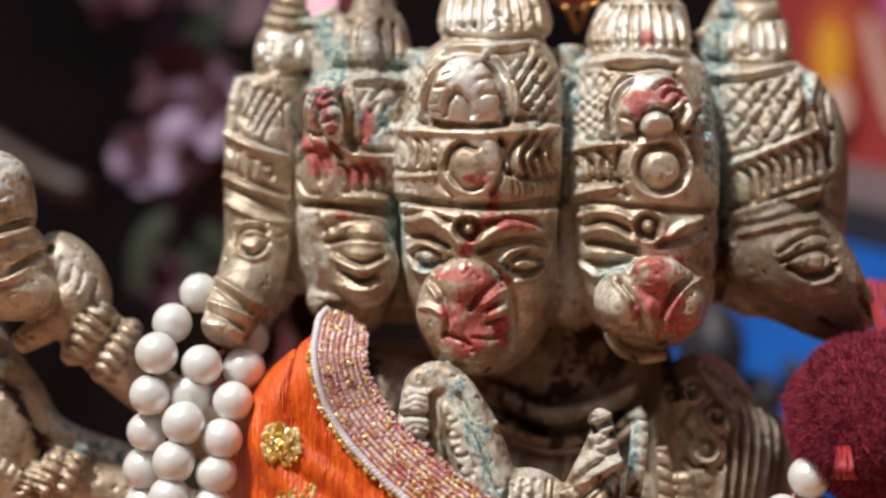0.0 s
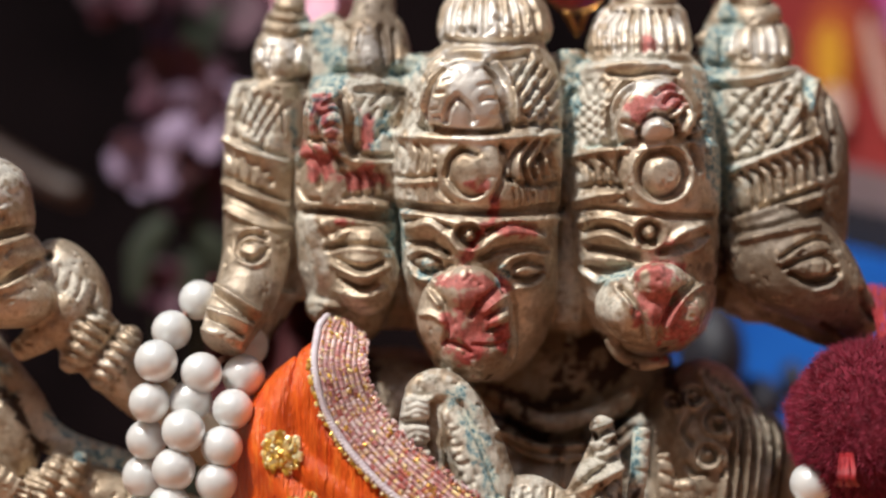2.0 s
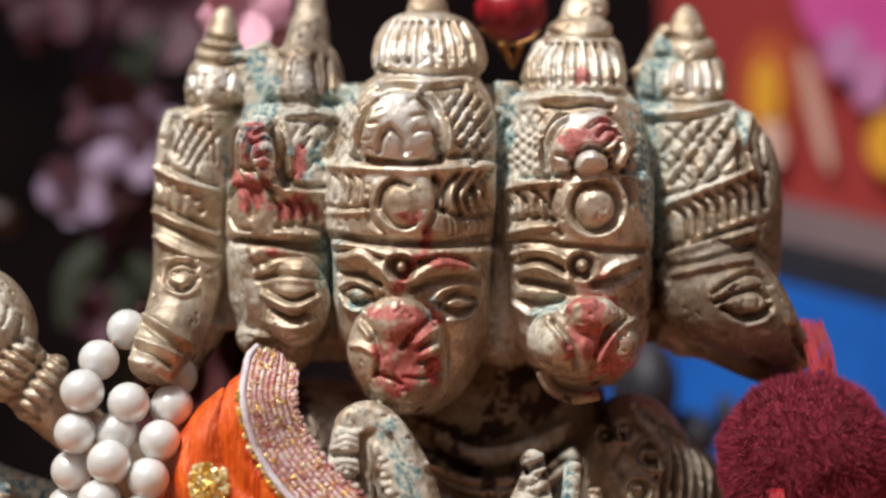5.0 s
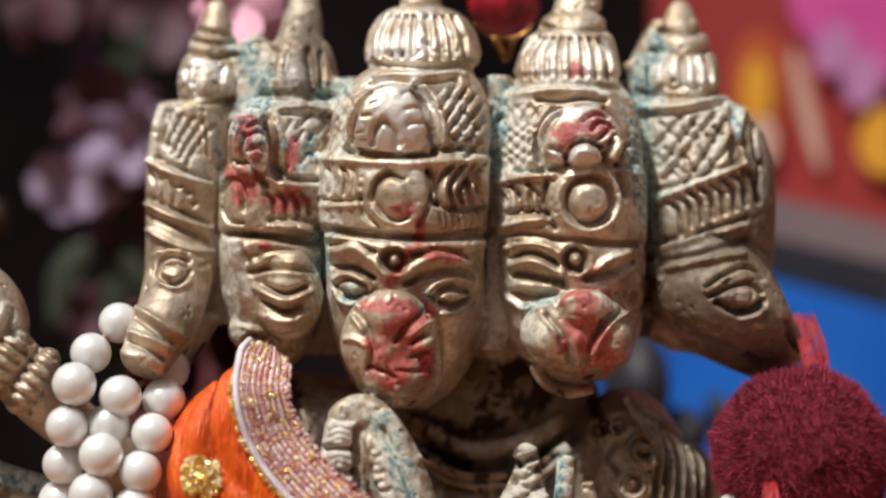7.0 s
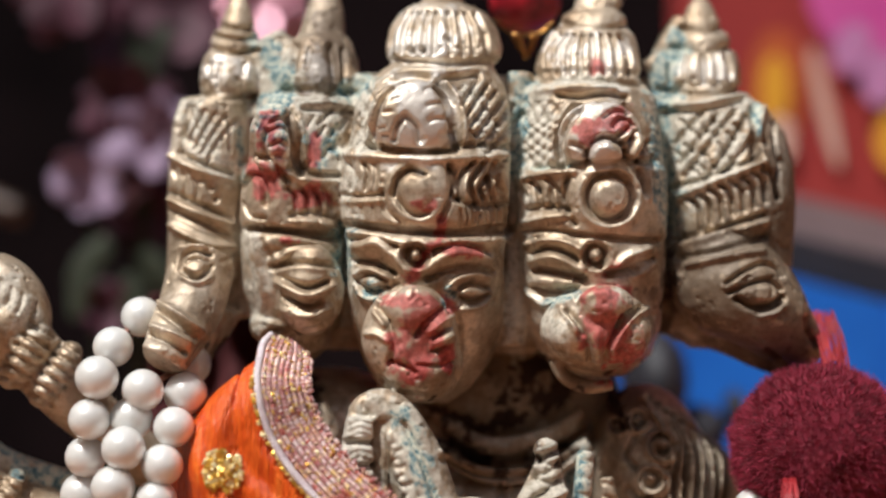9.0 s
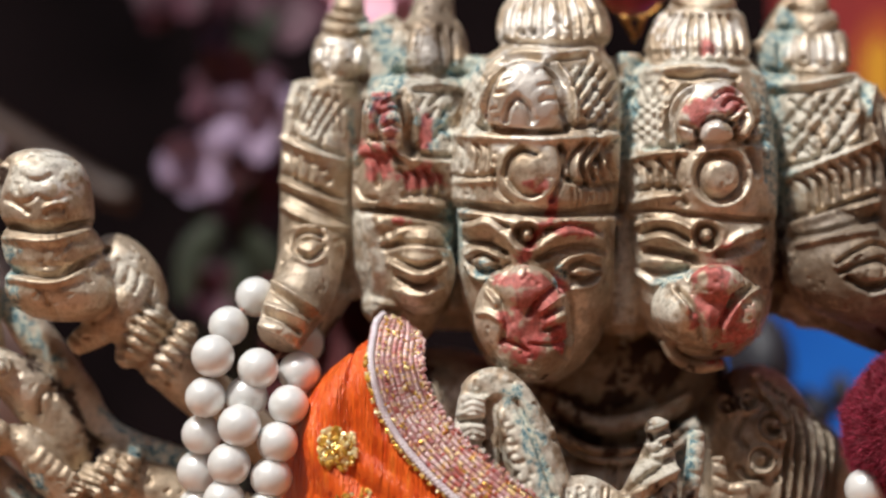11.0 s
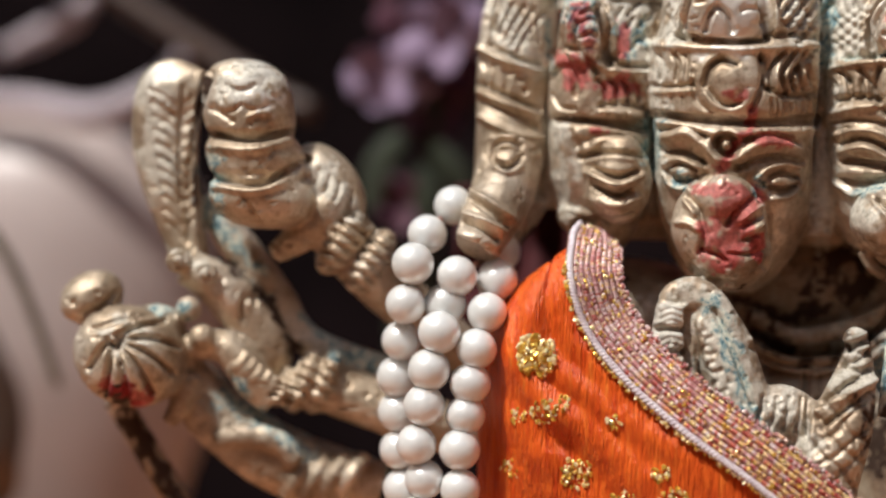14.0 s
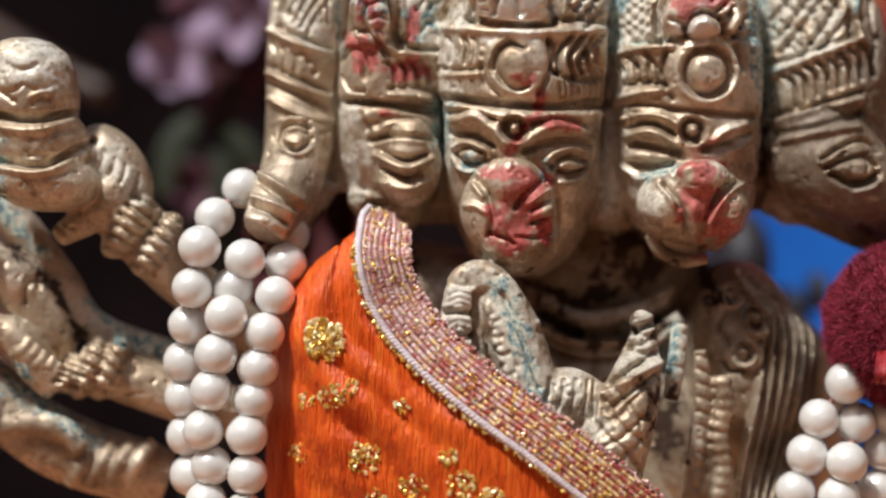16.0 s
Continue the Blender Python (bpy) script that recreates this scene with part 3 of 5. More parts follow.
    r.ring(829, 405, 17, 17, 6.5, -17), r.disc(829, 406, 8, 8, 9, 0.4), r.ring(829, 405, 28, 27, 5, 5)
    rise(10, 13, (852, 428), (880, 406), (912, 399), (957, 406)), cut(4.5, 10, (862, 396), (900, 385), (936, 389), (957, 402)), cut(6, 11, (850, 446), (888, 431), (930, 425), (966, 432))
    rise(4.5, 10, (885, 463), (904, 445), (934, 437), (957, 441)), r.disc(928, 467, 26, 9, 8, 0.3)
    cut(4.5, 10, (899, 470), (924, 454), (956, 460)), cut(5, 12, (899, 474), (930, 483), (958, 473)), rise(4.5, 9, (908, 498), (944, 492), (963, 472))
    r.disc(880, 482, 16, 16, -7, 0.6), rise(14, 5, (822, 436), (824, 472))
    # muzzle
    cut(5, 9, (764, 500), (782, 526), (793, 562), (786, 592)), rise(5, 9, (760, 506), (776, 528)), rise(5, 8, (745, 544), (764, 545), (782, 556))
    cut(5.5, 11, (888, 494), (856, 516), (832, 546)), rise(5.5, 11, (856, 538), (874, 522), (894, 514)), cut(3.5, 8, (862, 548), (892, 532)), rise(4.5, 7, (866, 560), (894, 546)), cut(4, 9, (864, 574), (892, 564))
    cut(4.5, 9, (790, 594), (815, 600), (830, 612)), cut(4, 7, (836, 598), (870, 600), (900, 590)), cut(4, 6, (772, 622), (800, 644), (846, 650))
    cut(6, 7, (900, 498), (910, 560), (902, 620)), r.disc(845, 565, 22, 26, -4, 0.6)
    # ringed-medallion head: dome and hat
    for u in (1058, 1076, 1094, 1116, 1138, 1160, 1182, 1204):
        cut(4.5, 10, (u + (1135 - u) * 0.25, 12), (u, 40), (u, 80))
    cut(5, 8, (1085, -8), (1140, 0), (1200, -6)), cut(6, 10, (1035, 92), (1130, 91), (1225, 98))
    rise(6, 9, (1040, 113), (1110, 106), (1175, 110)), cut(5, 11, (1078, 120), (1116, 123), (1160, 116), (1198, 121))
    cut(8, 16, (1112, 142), (1090, 170), (1079, 205), (1083, 240)), cut(5, 8, (1196, 134), (1217, 160), (1236, 200), (1246, 226)), rise(6, 7, (1098, 136), (1072, 180), (1066, 232))
    for p in (((1160, 156), (1178, 143), (1202, 148)), ((1176, 172), (1190, 158), (1207, 162)), ((1184, 190), (1198, 180), (1211, 168)), ((1192, 204), (1206, 196), (1216, 182))):
        cut(4.5, 10, *p)
    r.disc(1164, 222, 33, 20, 9, 0.3), cut(6, 14, (1128, 226), (1140, 202), (1165, 193), (1190, 206), (1201, 230))
    cut(5, 10, (1102, 206), (1122, 214), (1131, 238)), rise(6, 9, (1226, 196), (1206, 232)), cut(4.5, 11, (1213, 194), (1196, 226)), cut(4, 8, (1238, 200), (1222, 232))
    cut(5.5, 13, (1036, 247), (1085, 243), (1130, 240), (1200, 234), (1248, 234))
    r.net([(1015, 128), (1090, 128), (1068, 242), (1006, 246)], 16, 3.4, 4.2, 1.0)
    # its band and boss
    r.disc(1168, 298, 60, 60, 6, 0.12), r.ring(1169, 298, 39, 40, 6.5, -16), r.disc(1169, 297, 29, 29, 9, 0.3), r.ring(1169, 298, 54, 54, 5, 3)
    cut(5, 13, (1096, 262), (1090, 300), (1098, 330), (1110, 346)), cut(6, 13, (1222, 248), (1233, 290)), cut(5, 8, (1245, 240), (1250, 300)), rise(5, 7, (1240, 250), (1244, 300))
    for p in (((1030, 272), (1046, 290)), ((1060, 268), (1078, 288)), ((1042, 284), (1048, 312)), ((1066, 288), (1068, 314)), ((1012, 284), (1022, 300)), ((1082, 292), (1084, 314))):
        cut(4.5, 10, *p)
    rise(5, 8, (1008, 268), (1060, 258), (1110, 254)), cut(5.5, 13, (1028, 322), (1060, 318), (1098, 322)), rise(6, 9, (1014, 346), (1060, 336), (1098, 332)), cut(5, 10, (1014, 362), (1060, 358), (1120, 366), (1200, 372), (1255, 374))
    # its brows, eyes and nose
    rise(6, 10, (1024, 384), (1060, 375), (1092, 378), (1120, 391)), cut(5, 11, (1034, 399), (1066, 390), (1096, 399), (1114, 410)), rise(6, 11, (1034, 413), (1070, 404), (1100, 415), (1122, 426))
    cut(7, 14, (1040, 427), (1076, 433), (1122, 442)), r.disc(1060, 448, 22, 9, 8, 0.3), cut(6, 11, (1038, 461), (1070, 468), (1112, 460)), rise(5.5, 9, (1028, 466), (1060, 489), (1100, 483), (1122, 466))
    r.ring(1147, 401, 17, 18, 6.5, -17), r.disc(1147, 402, 8, 8, 9, 0.4), r.ring(1147, 401, 28, 28, 5, 5)
    rise(6.5, 12, (1183, 418), (1204, 401), (1238, 388)), cut(7, 14, (1168, 434), (1200, 429), (1218, 426)), rise(5, 6, (1208, 434), (1232, 430), (1248, 414)), cut(4, 7, (1206, 424), (1226, 412), (1250, 405))
    rise(9, 7, (1114, 481), (1140, 469), (1164, 466)), cut(5.5, 15, (1096, 500), (1116, 521), (1131, 552), (1139, 590)), rise(4.5, 10, (1089, 500), (1105, 521), (1114, 534))
    rise(4.5, 11, (1240, 494), (1216, 510), (1197, 531), (1184, 552), (1176, 568)), cut(5.5, 15, (1228, 490), (1196, 514), (1179, 548), (1164, 590)), rise(7, 5, (1152, 536), (1152, 590))
    cut(5, 9, (1080, 580), (1130, 598), (1190, 597), (1226, 585))
    # hawk-like head
    cut(7, 11, (614, 42), (608, 80), (604, 112)), cut(7, 13, (676, 40), (682, 80), (680, 114)), cut(5, 10, (698, 44), (702, 80), (698, 112)), cut(4, 5, (640, 44), (634, 80))
    r.disc(668, 106, 6, 6, -8, 0.5), cut(6, 8, (596, 118), (650, 123), (716, 120)), rise(5, 6, (628, 143), (670, 139), (716, 145)), cut(4.5, 7, (630, 152), (716, 156))
    r.disc(590, 218, 19, 32, 6, 0.3), cut(4.5, 9, (566, 190), (560, 215), (566, 238)), cut(4, 8, (550, 172), (542, 205), (540, 236)), rise(5, 6, (556, 160), (548, 195))
    for v in (172, 188, 214, 236):
        cut(3.5, 7, (572, v + 4), (588, v - 3), (603, v + 4))
    cut(8, 16, (604, 164), (615, 200), (620, 238), (626, 264)), rise(5, 7, (622, 160), (632, 200), (634, 246))
    cut(6, 12, (632, 252), (645, 264), (692, 268)), rise(5, 9, (602, 264), (648, 278), (692, 276))
    for u, v in ((643, 172), (674, 160), (662, 190), (684, 188), (700, 176), (690, 212), (672, 226), (706, 206), (664, 168)):
        cut(4, 7, (u + 5, v - 8), (u - 6, v + 9))
    r.disc(556, 300, 44, 52, 4, 0.15), cut(5, 11, (524, 246), (550, 238), (580, 249), (602, 278)), cut(5.5, 13, (528, 292), (540, 270), (556, 272), (566, 290), (568, 318)), r.disc(550, 306, 20, 28, 5, 0.35), cut(4, 8, (530, 318), (542, 340), (566, 344))
    for u in (610, 632, 652, 672):
        cut(4.5, 11, (u - 6, 292), (u + 6, 305), (u + 10, 328))
    cut(5, 11, (612, 338), (650, 335), (688, 340)), rise(6, 9, (618, 348), (660, 351), (692, 359)), cut(6, 13, (536, 362), (600, 366), (694, 376))
    rise(6, 8, (600, 381), (650, 384), (692, 393)), rise(9, 10, (590, 416), (615, 400), (650, 399), (688, 403)), cut(5, 12, (578, 429), (620, 420), (692, 425))
    rise(5, 10, (594, 438), (630, 431), (668, 435)), r.disc(640, 446, 36, 11, 6, 0.3), cut(5, 11, (602, 450), (640, 466), (674, 455)), rise(7, 12, (590, 456), (640, 478), (684, 461))
    cut(5, 12, (598, 481), (640, 498), (666, 490)), rise(6, 10, (596, 501), (640, 513), (680, 498)), cut(4.5, 7, (612, 536), (640, 540), (672, 530))
    r.ring(594, 550, 24, 11, 4.5, -11), rise(5, 6, (560, 522), (600, 536), (626, 550)), rise(8, 7, (545, 380), (556, 440), (566, 500)), cut(5, 6, (562, 385), (572, 410)), r.disc(570, 388, 10, 10, 6, 0.5)
    # elephant
    for k in range(5):
        cut(3.8, 7, (440 + 18 * k, 150 + 6 * k), (425 + 14 * k, 185 + 7 * k), (418 + 12 * k, 205 + 9 * k))
        cut(3.2, 5, (432 + 16 * k, 160), (446 + 14 * k, 190), (470 + 8 * k, 225))
    rise(7, 8, (418, 142), (408, 190), (402, 236)), cut(4.5, 9, (430, 150), (422, 190), (418, 228))
    cut(5, 10, (416, 232), (460, 252), (506, 268)), rise(5.5, 9, (398, 238), (450, 262), (506, 276))
    for u, v in ((404, 262), (420, 268), (440, 276)):
        cut(4, 7, (u, v), (u + 6, v + 16), (u + 4, v + 34))
    for u, v in ((452, 280), (480, 312), (470, 292)):
        r.disc(u, v, 5, 5, -8, 0.5)
    cut(6, 13, (395, 301), (450, 323), (506, 346)), rise(6, 11, (398, 311), (450, 336), (508, 351)), cut(4.5, 9, (398, 332), (445, 350), (505, 376)), rise(6.5, 12, (403, 358), (445, 381), (480, 392), (512, 393))
    cut(4.5, 10, (418, 434), (424, 411), (446, 401), (472, 409)), r.disc(446, 431, 23, 13, 7, 0.3), cut(5, 12, (424, 440), (450, 449), (474, 428)), cut(4, 8, (424, 424), (444, 416), (470, 420)), rise(4.5, 7, (424, 450), (450, 459), (474, 447)), rise(5, 5, (408, 402), (430, 391), (458, 398))
    rise(6, 13, (388, 496), (425, 520), (458, 542)), cut(5, 11, (384, 510), (420, 534), (448, 556)), rise(6, 13, (374, 536), (408, 548), (434, 562)), cut(5, 11, (370, 552), (404, 566), (430, 582)), rise(6, 10, (364, 570), (398, 582), (422, 600))
    cut(7, 15, (464, 562), (452, 584), (438, 602)), cut(4, 8, (484, 556), (474, 588)), cut(4, 6, (494, 420), (508, 414))
    for u, v, w in ((515, 12, 30), (508, 52, 42), (496, 132, 50), (510, 28, 40)):
        cut(5, 10, (u - w, v - 4), (u, v + 2), (u + w, v - 2))
    for u in (462, 480, 522):
        cut(4, 4, (u + 4, 76), (u, 116))
    r.disc(538, 92, 14, 22, 6, 0.4), r.disc(515, 101, 4, 4, -7, 0.5)
    # boar
    for u in (1276, 1302, 1332, 1338, 1362, 1384):
        cut(4.5, 10, (u + (1334 - u) * 0.2, 42), (u, 66), (u, 94))
    r.disc(1318, 86, 5, 5, -9, 0.5)
    for v, w in ((-2, 40), (32, 56), (108, 80)):
        cut(5, 11, (1334 - w, v - 2), (1334, v + 3), (1334 + w, v - 4))
    rise(6, 8, (1262, 134), (1340, 128), (1420, 110)), cut(5, 9, (1265, 148), (1340, 140), (1405, 122))
    for p in (((1330, 148), (1305, 175), (1284, 202)), ((1362, 146), (1325, 195), (1294, 236)), ((1392, 140), (1350, 195), (1302, 258)), ((1412, 150), (1375, 215), (1338, 262)), ((1416, 196), (1396, 228), (1372, 250))):
        cut(5, 11, *p)
    for u, v in ((1300, 165), (1318, 182), (1310, 210), (1336, 218), (1342, 178), (1358, 160), (1330, 240), (1366, 205), (1384, 185), (1380, 225), (1398, 170), (1318, 248), (1352, 238), (1288, 218)):
        cut(4, 9, (u - 7, v - 6), (u + 7, v + 6))
    rise(6, 9, (1446, 126), (1434, 178), (1443, 230)), r.disc(1426, 150, 9, 18, -11, 0.5), r.disc(1428, 208, 8, 20, -11, 0.5), rise(4, 6, (1416, 178), (1408, 205), (1396, 232))
    rise(5.5, 10, (1290, 296), (1360, 266), (1443, 232)), cut(5, 10, (1282, 280), (1340, 262), (1430, 226))
    for k in range(8):
        u, v = 1306 + 19.5 * k, 296 - 8 * k
        cut(4.6, 13, (u, v), (u + 20, v + 16), (u + 26, v + 54))
    cut(6, 13, (1288, 372), (1370, 350), (1446, 326)), rise(6.5, 12, (1298, 383), (1362, 363), (1446, 337)), cut(7, 12, (1296, 403), (1370, 388), (1446, 364)), rise(6, 11, (1310, 416), (1372, 402), (1442, 391))
    cut(3.6, 11, (1462, 160), (1464, 195), (1468, 222)), cut(4, 12, (1474, 226), (1470, 262), (1470, 296))
    cut(4.5, 11, (1378, 449), (1406, 428), (1440, 412), (1466, 416), (1480, 433)), rise(4, 6, (1374, 453), (1398, 444), (1412, 432)), cut(4.5, 10, (1384, 464), (1420, 449), (1456, 440), (1477, 457))
    r.disc(1444, 464, 31, 13, 7, 0.3), cut(6, 15, (1398, 475), (1430, 489), (1464, 483), (1479, 470)), rise(4.5, 8, (1440, 504), (1468, 496), (1480, 485))
    cut(6, 15, (1454, 564), (1480, 585), (1508, 602)), rise(5, 6, (1428, 540), (1460, 562)), cut(6, 14, (1521, 508), (1526, 532), (1540, 552))
    # chest and hands
    cut(6, 16, (704, 736), (735, 734), (764, 736)), cut(7, 18, (700, 778), (735, 778), (764, 776)), cut(5, 13, (722, 826), (745, 812), (766, 800)), cut(5, 12, (716, 862), (745, 856), (768, 850))
    for v in (700, 712, 722, 752, 764):
        cut(2.8, 3.5, (718, v + 5), (735, v - 3), (758, v + 3))
    cut(7, 18, (768, 700), (770, 770), (776, 860)), rise(7, 8, (786, 720), (800, 780), (838, 870)), cut(5, 9, (812, 700), (846, 770), (884, 866))
    for u, v, s in ((806, 770, 11), (816, 800, 13), (824, 835, 14), (838, 868, 14), (905, 885, 15), (940, 870, 14), (800, 742, 10)):
        r.ring(u, v, s, s * 0.7, 3.2, -4.5, 30, 250)
    for k in range(6):
        rise(6, 12, (1236 + 15 * k, 650 + 10 * k), (1280 + 18 * k, 720 + 7 * k), (1280 + 17 * k, 850), (1252 + 16 * k, 1000), (1240 + 14 * k, 1100))
        cut(4.5, 16, (1244 + 15 * k, 650 + 10 * k), (1289 + 18 * k, 720 + 7 * k), (1289 + 17 * k, 850), (1260 + 16 * k, 1000), (1248 + 14 * k, 1100))
    for u, v, s in ((1268, 735, 26), (1250, 794, 22), (1226, 690, 18), (1190, 700, 14)):
        r.ring(u, v, s, s, 5, 9, 20, 340), r.ring(u, v, s * 0.62, s * 0.62, 4.5, -13), r.disc(u, v, s * 0.3, s * 0.3, 8, 0.5)
    for p in (((1300, 700), (1312, 740), (1304, 790)), ((1220, 720), (1206, 752), (1222, 775)), ((1282, 770), (1290, 800), (1276, 830)), ((1210, 810), (1226, 828), (1246, 826))):
        cut(4.5, 12, *p)
    r.comb((1168, 800), (1172, 1000), 9, 24, 8, 4, -4, 1), r.comb((1115, 760), (1112, 850), 4, 28, 4, 4, -3, 1)
    for i in range(4):
        r.line([(880, 720 + 14 * i), (960, 752 + 14 * i), (1060, 742 + 14 * i), (1120, 704 + 14 * i)], 5, -9 if i % 2 else 8)
    r.net([(1005, 830), (1100, 830), (1080, 1070), (960, 1070)], 34, 4, 6, 0.9)
    rise(6, 12, (1000, 876), (1050, 842), (1098, 815)), cut(5, 13, (1000, 858), (1046, 826), (1090, 800)), cut(5, 11, (1010, 896), (1056, 862), (1100, 836))
    cut(5, 12, (1030, 790), (1068, 800), (1100, 790)), cut(5, 10, (1040, 764), (1068, 768), (1095, 762))
    r.comb((900, 850), (970, 850), 4, -12, 60, 4, -6), cut(5, 10, (990, 790), (985, 840), (975, 920)), rise(5, 8, (1002, 800), (998, 850), (988, 920))
    # arms: mace, leaf, knuckles
    S = lambda *p: [sheet(x, y) for x, y in p]
    for x, y in ((532, 502), (585, 535)):
        for k in range(6):
            q = -0.8 + 1.6 * k / 5
            r.line(S((x - 38 * q - 22, y + 54 * q - 12), (x - 38 * q + 22, y + 54 * q + 12)), 4, -9)
    for x, y, h in ((430, 762, 30), (464, 752, 54), (500, 752, 56)):
        for k in range(5):
            q = h * (-0.8 + 0.4 * k)
            r.line(S((x - 0.42 * q - 17, y + 0.9 * q - 7), (x - 0.42 * q + 17, y + 0.9 * q + 7)), 4, -7)
    r.line(S((520, 568), (560, 520), (600, 470)), 5, -10)
    for p in (((285, 306), (365, 316), (450, 300)), ((295, 386), (380, 396), (470, 352))):
        r.line(S(*p), 6, -15)
    r.line(S((290, 330), (370, 336), (455, 312)), 7, 9), r.line(S((298, 402), (380, 410), (470, 372)), 7, 9)
    for x, y, f, g in ((320, 250, 24, 18), (370, 248, 24, 18), (410, 225, 18, 16), (345, 215, 26, 14)):
        r.disc(*sheet(x, y), f, g, 4, 0.5), r.ring(*sheet(x, y), f, g, 4, -4, 20, 160)
    r.line(S((292, 262), (310, 272), (330, 285)), 4, -5), r.line(S((360, 278), (375, 268), (395, 268)), 5, 5)
    r.line(S((292, 195), (270, 270), (250, 390), (252, 500)), 5, -10), r.line(S((245, 220), (238, 320), (240, 430)), 4, -7)
    for i in range(11):
        r.line(S((185 + 3 * i, 225 + 24 * i), (210 + 2 * i, 236 + 24 * i), (232 + i, 254 + 24 * i)), 4, -4)
        r.line(S((246, 250 + 22 * i), (262, 240 + 22 * i)), 4, -3)
    for i in range(2):
        r.line(S((350 + 26 * i, 640 - 30 * i), (352 + 24 * i, 610 - 10 * i), (378 + 22 * i, 590 + 6 * i)), 5, -9)
    for x, y in ((232, 535), (280, 558)):
        r.ring(*sheet(x, y), 15, 15, 4, -8)
    for x, y in ((205, 645), (232, 690), (218, 740), (180, 778), (135, 796), (92, 775), (60, 732)):
        r.line(S((100 + 0.12 * (x - 100), 676 + 0.12 * (y - 676)), (x * 0.55 + 48, y * 0.55 + 296), (x, y)), 6, -14)
    r.line(S((70, 660), (130, 640), (190, 630)), 6, -8), r.line(S((60, 630), (90, 618), (120, 590)), 5, -8)
    r.line(S((345, 420), (380, 470), (430, 530)), 4, -5), r.comb(sheet(480, 400), sheet(540, 440), 4, 10, -30, 4, -5)


def lattice(p, seed=0):
    """Smooth noise from -1 to 1 at many places at once."""
    i = np.floor(p).astype(np.int64)
    f = p - i
    f = f * f * f * (f * (f * 6 - 15) + 10)
    out = np.zeros(len(p))
    for k in range(8):
        o = np.array([k & 1, k >> 1 & 1, k >> 2 & 1])
        q = i + o
        h = (q[:, 0] * 73856093 ^ q[:, 1] * 19349663 ^ q[:, 2] * 83492791 ^ int(seed) * 2654435761) & 0x7FFFFFFF
        h = (h ^ h >> 13) * 1274126177 & 0x7FFFFFFF
        h = (h ^ h >> 16) & 0xFFFF
        out += (h / 32767.5 - 1) * np.prod(np.where(o == 1, f, 1 - f), 1)
    return out


def smear(r, co, strokes, seed, cut=0.0):
    """A stain or painted shade along strokes of (points, width), broken up by noise."""
    out = np.zeros(len(co))
    for points, width in strokes:
        p = points if len(points) > 1 else [points[0], (points[0][0] + 1, points[0][1])]
        ok, d = r.near(p, width * 1.6)
        n = lattice(co[ok] * 700, seed) + 0.6 * lattice(co[ok] * 2200, seed + 1)
        out[ok] = np.maximum(out[ok], np.clip((1.0 - d / width + 0.75 * n - cut) * 2.2, 0, 1))
    return out


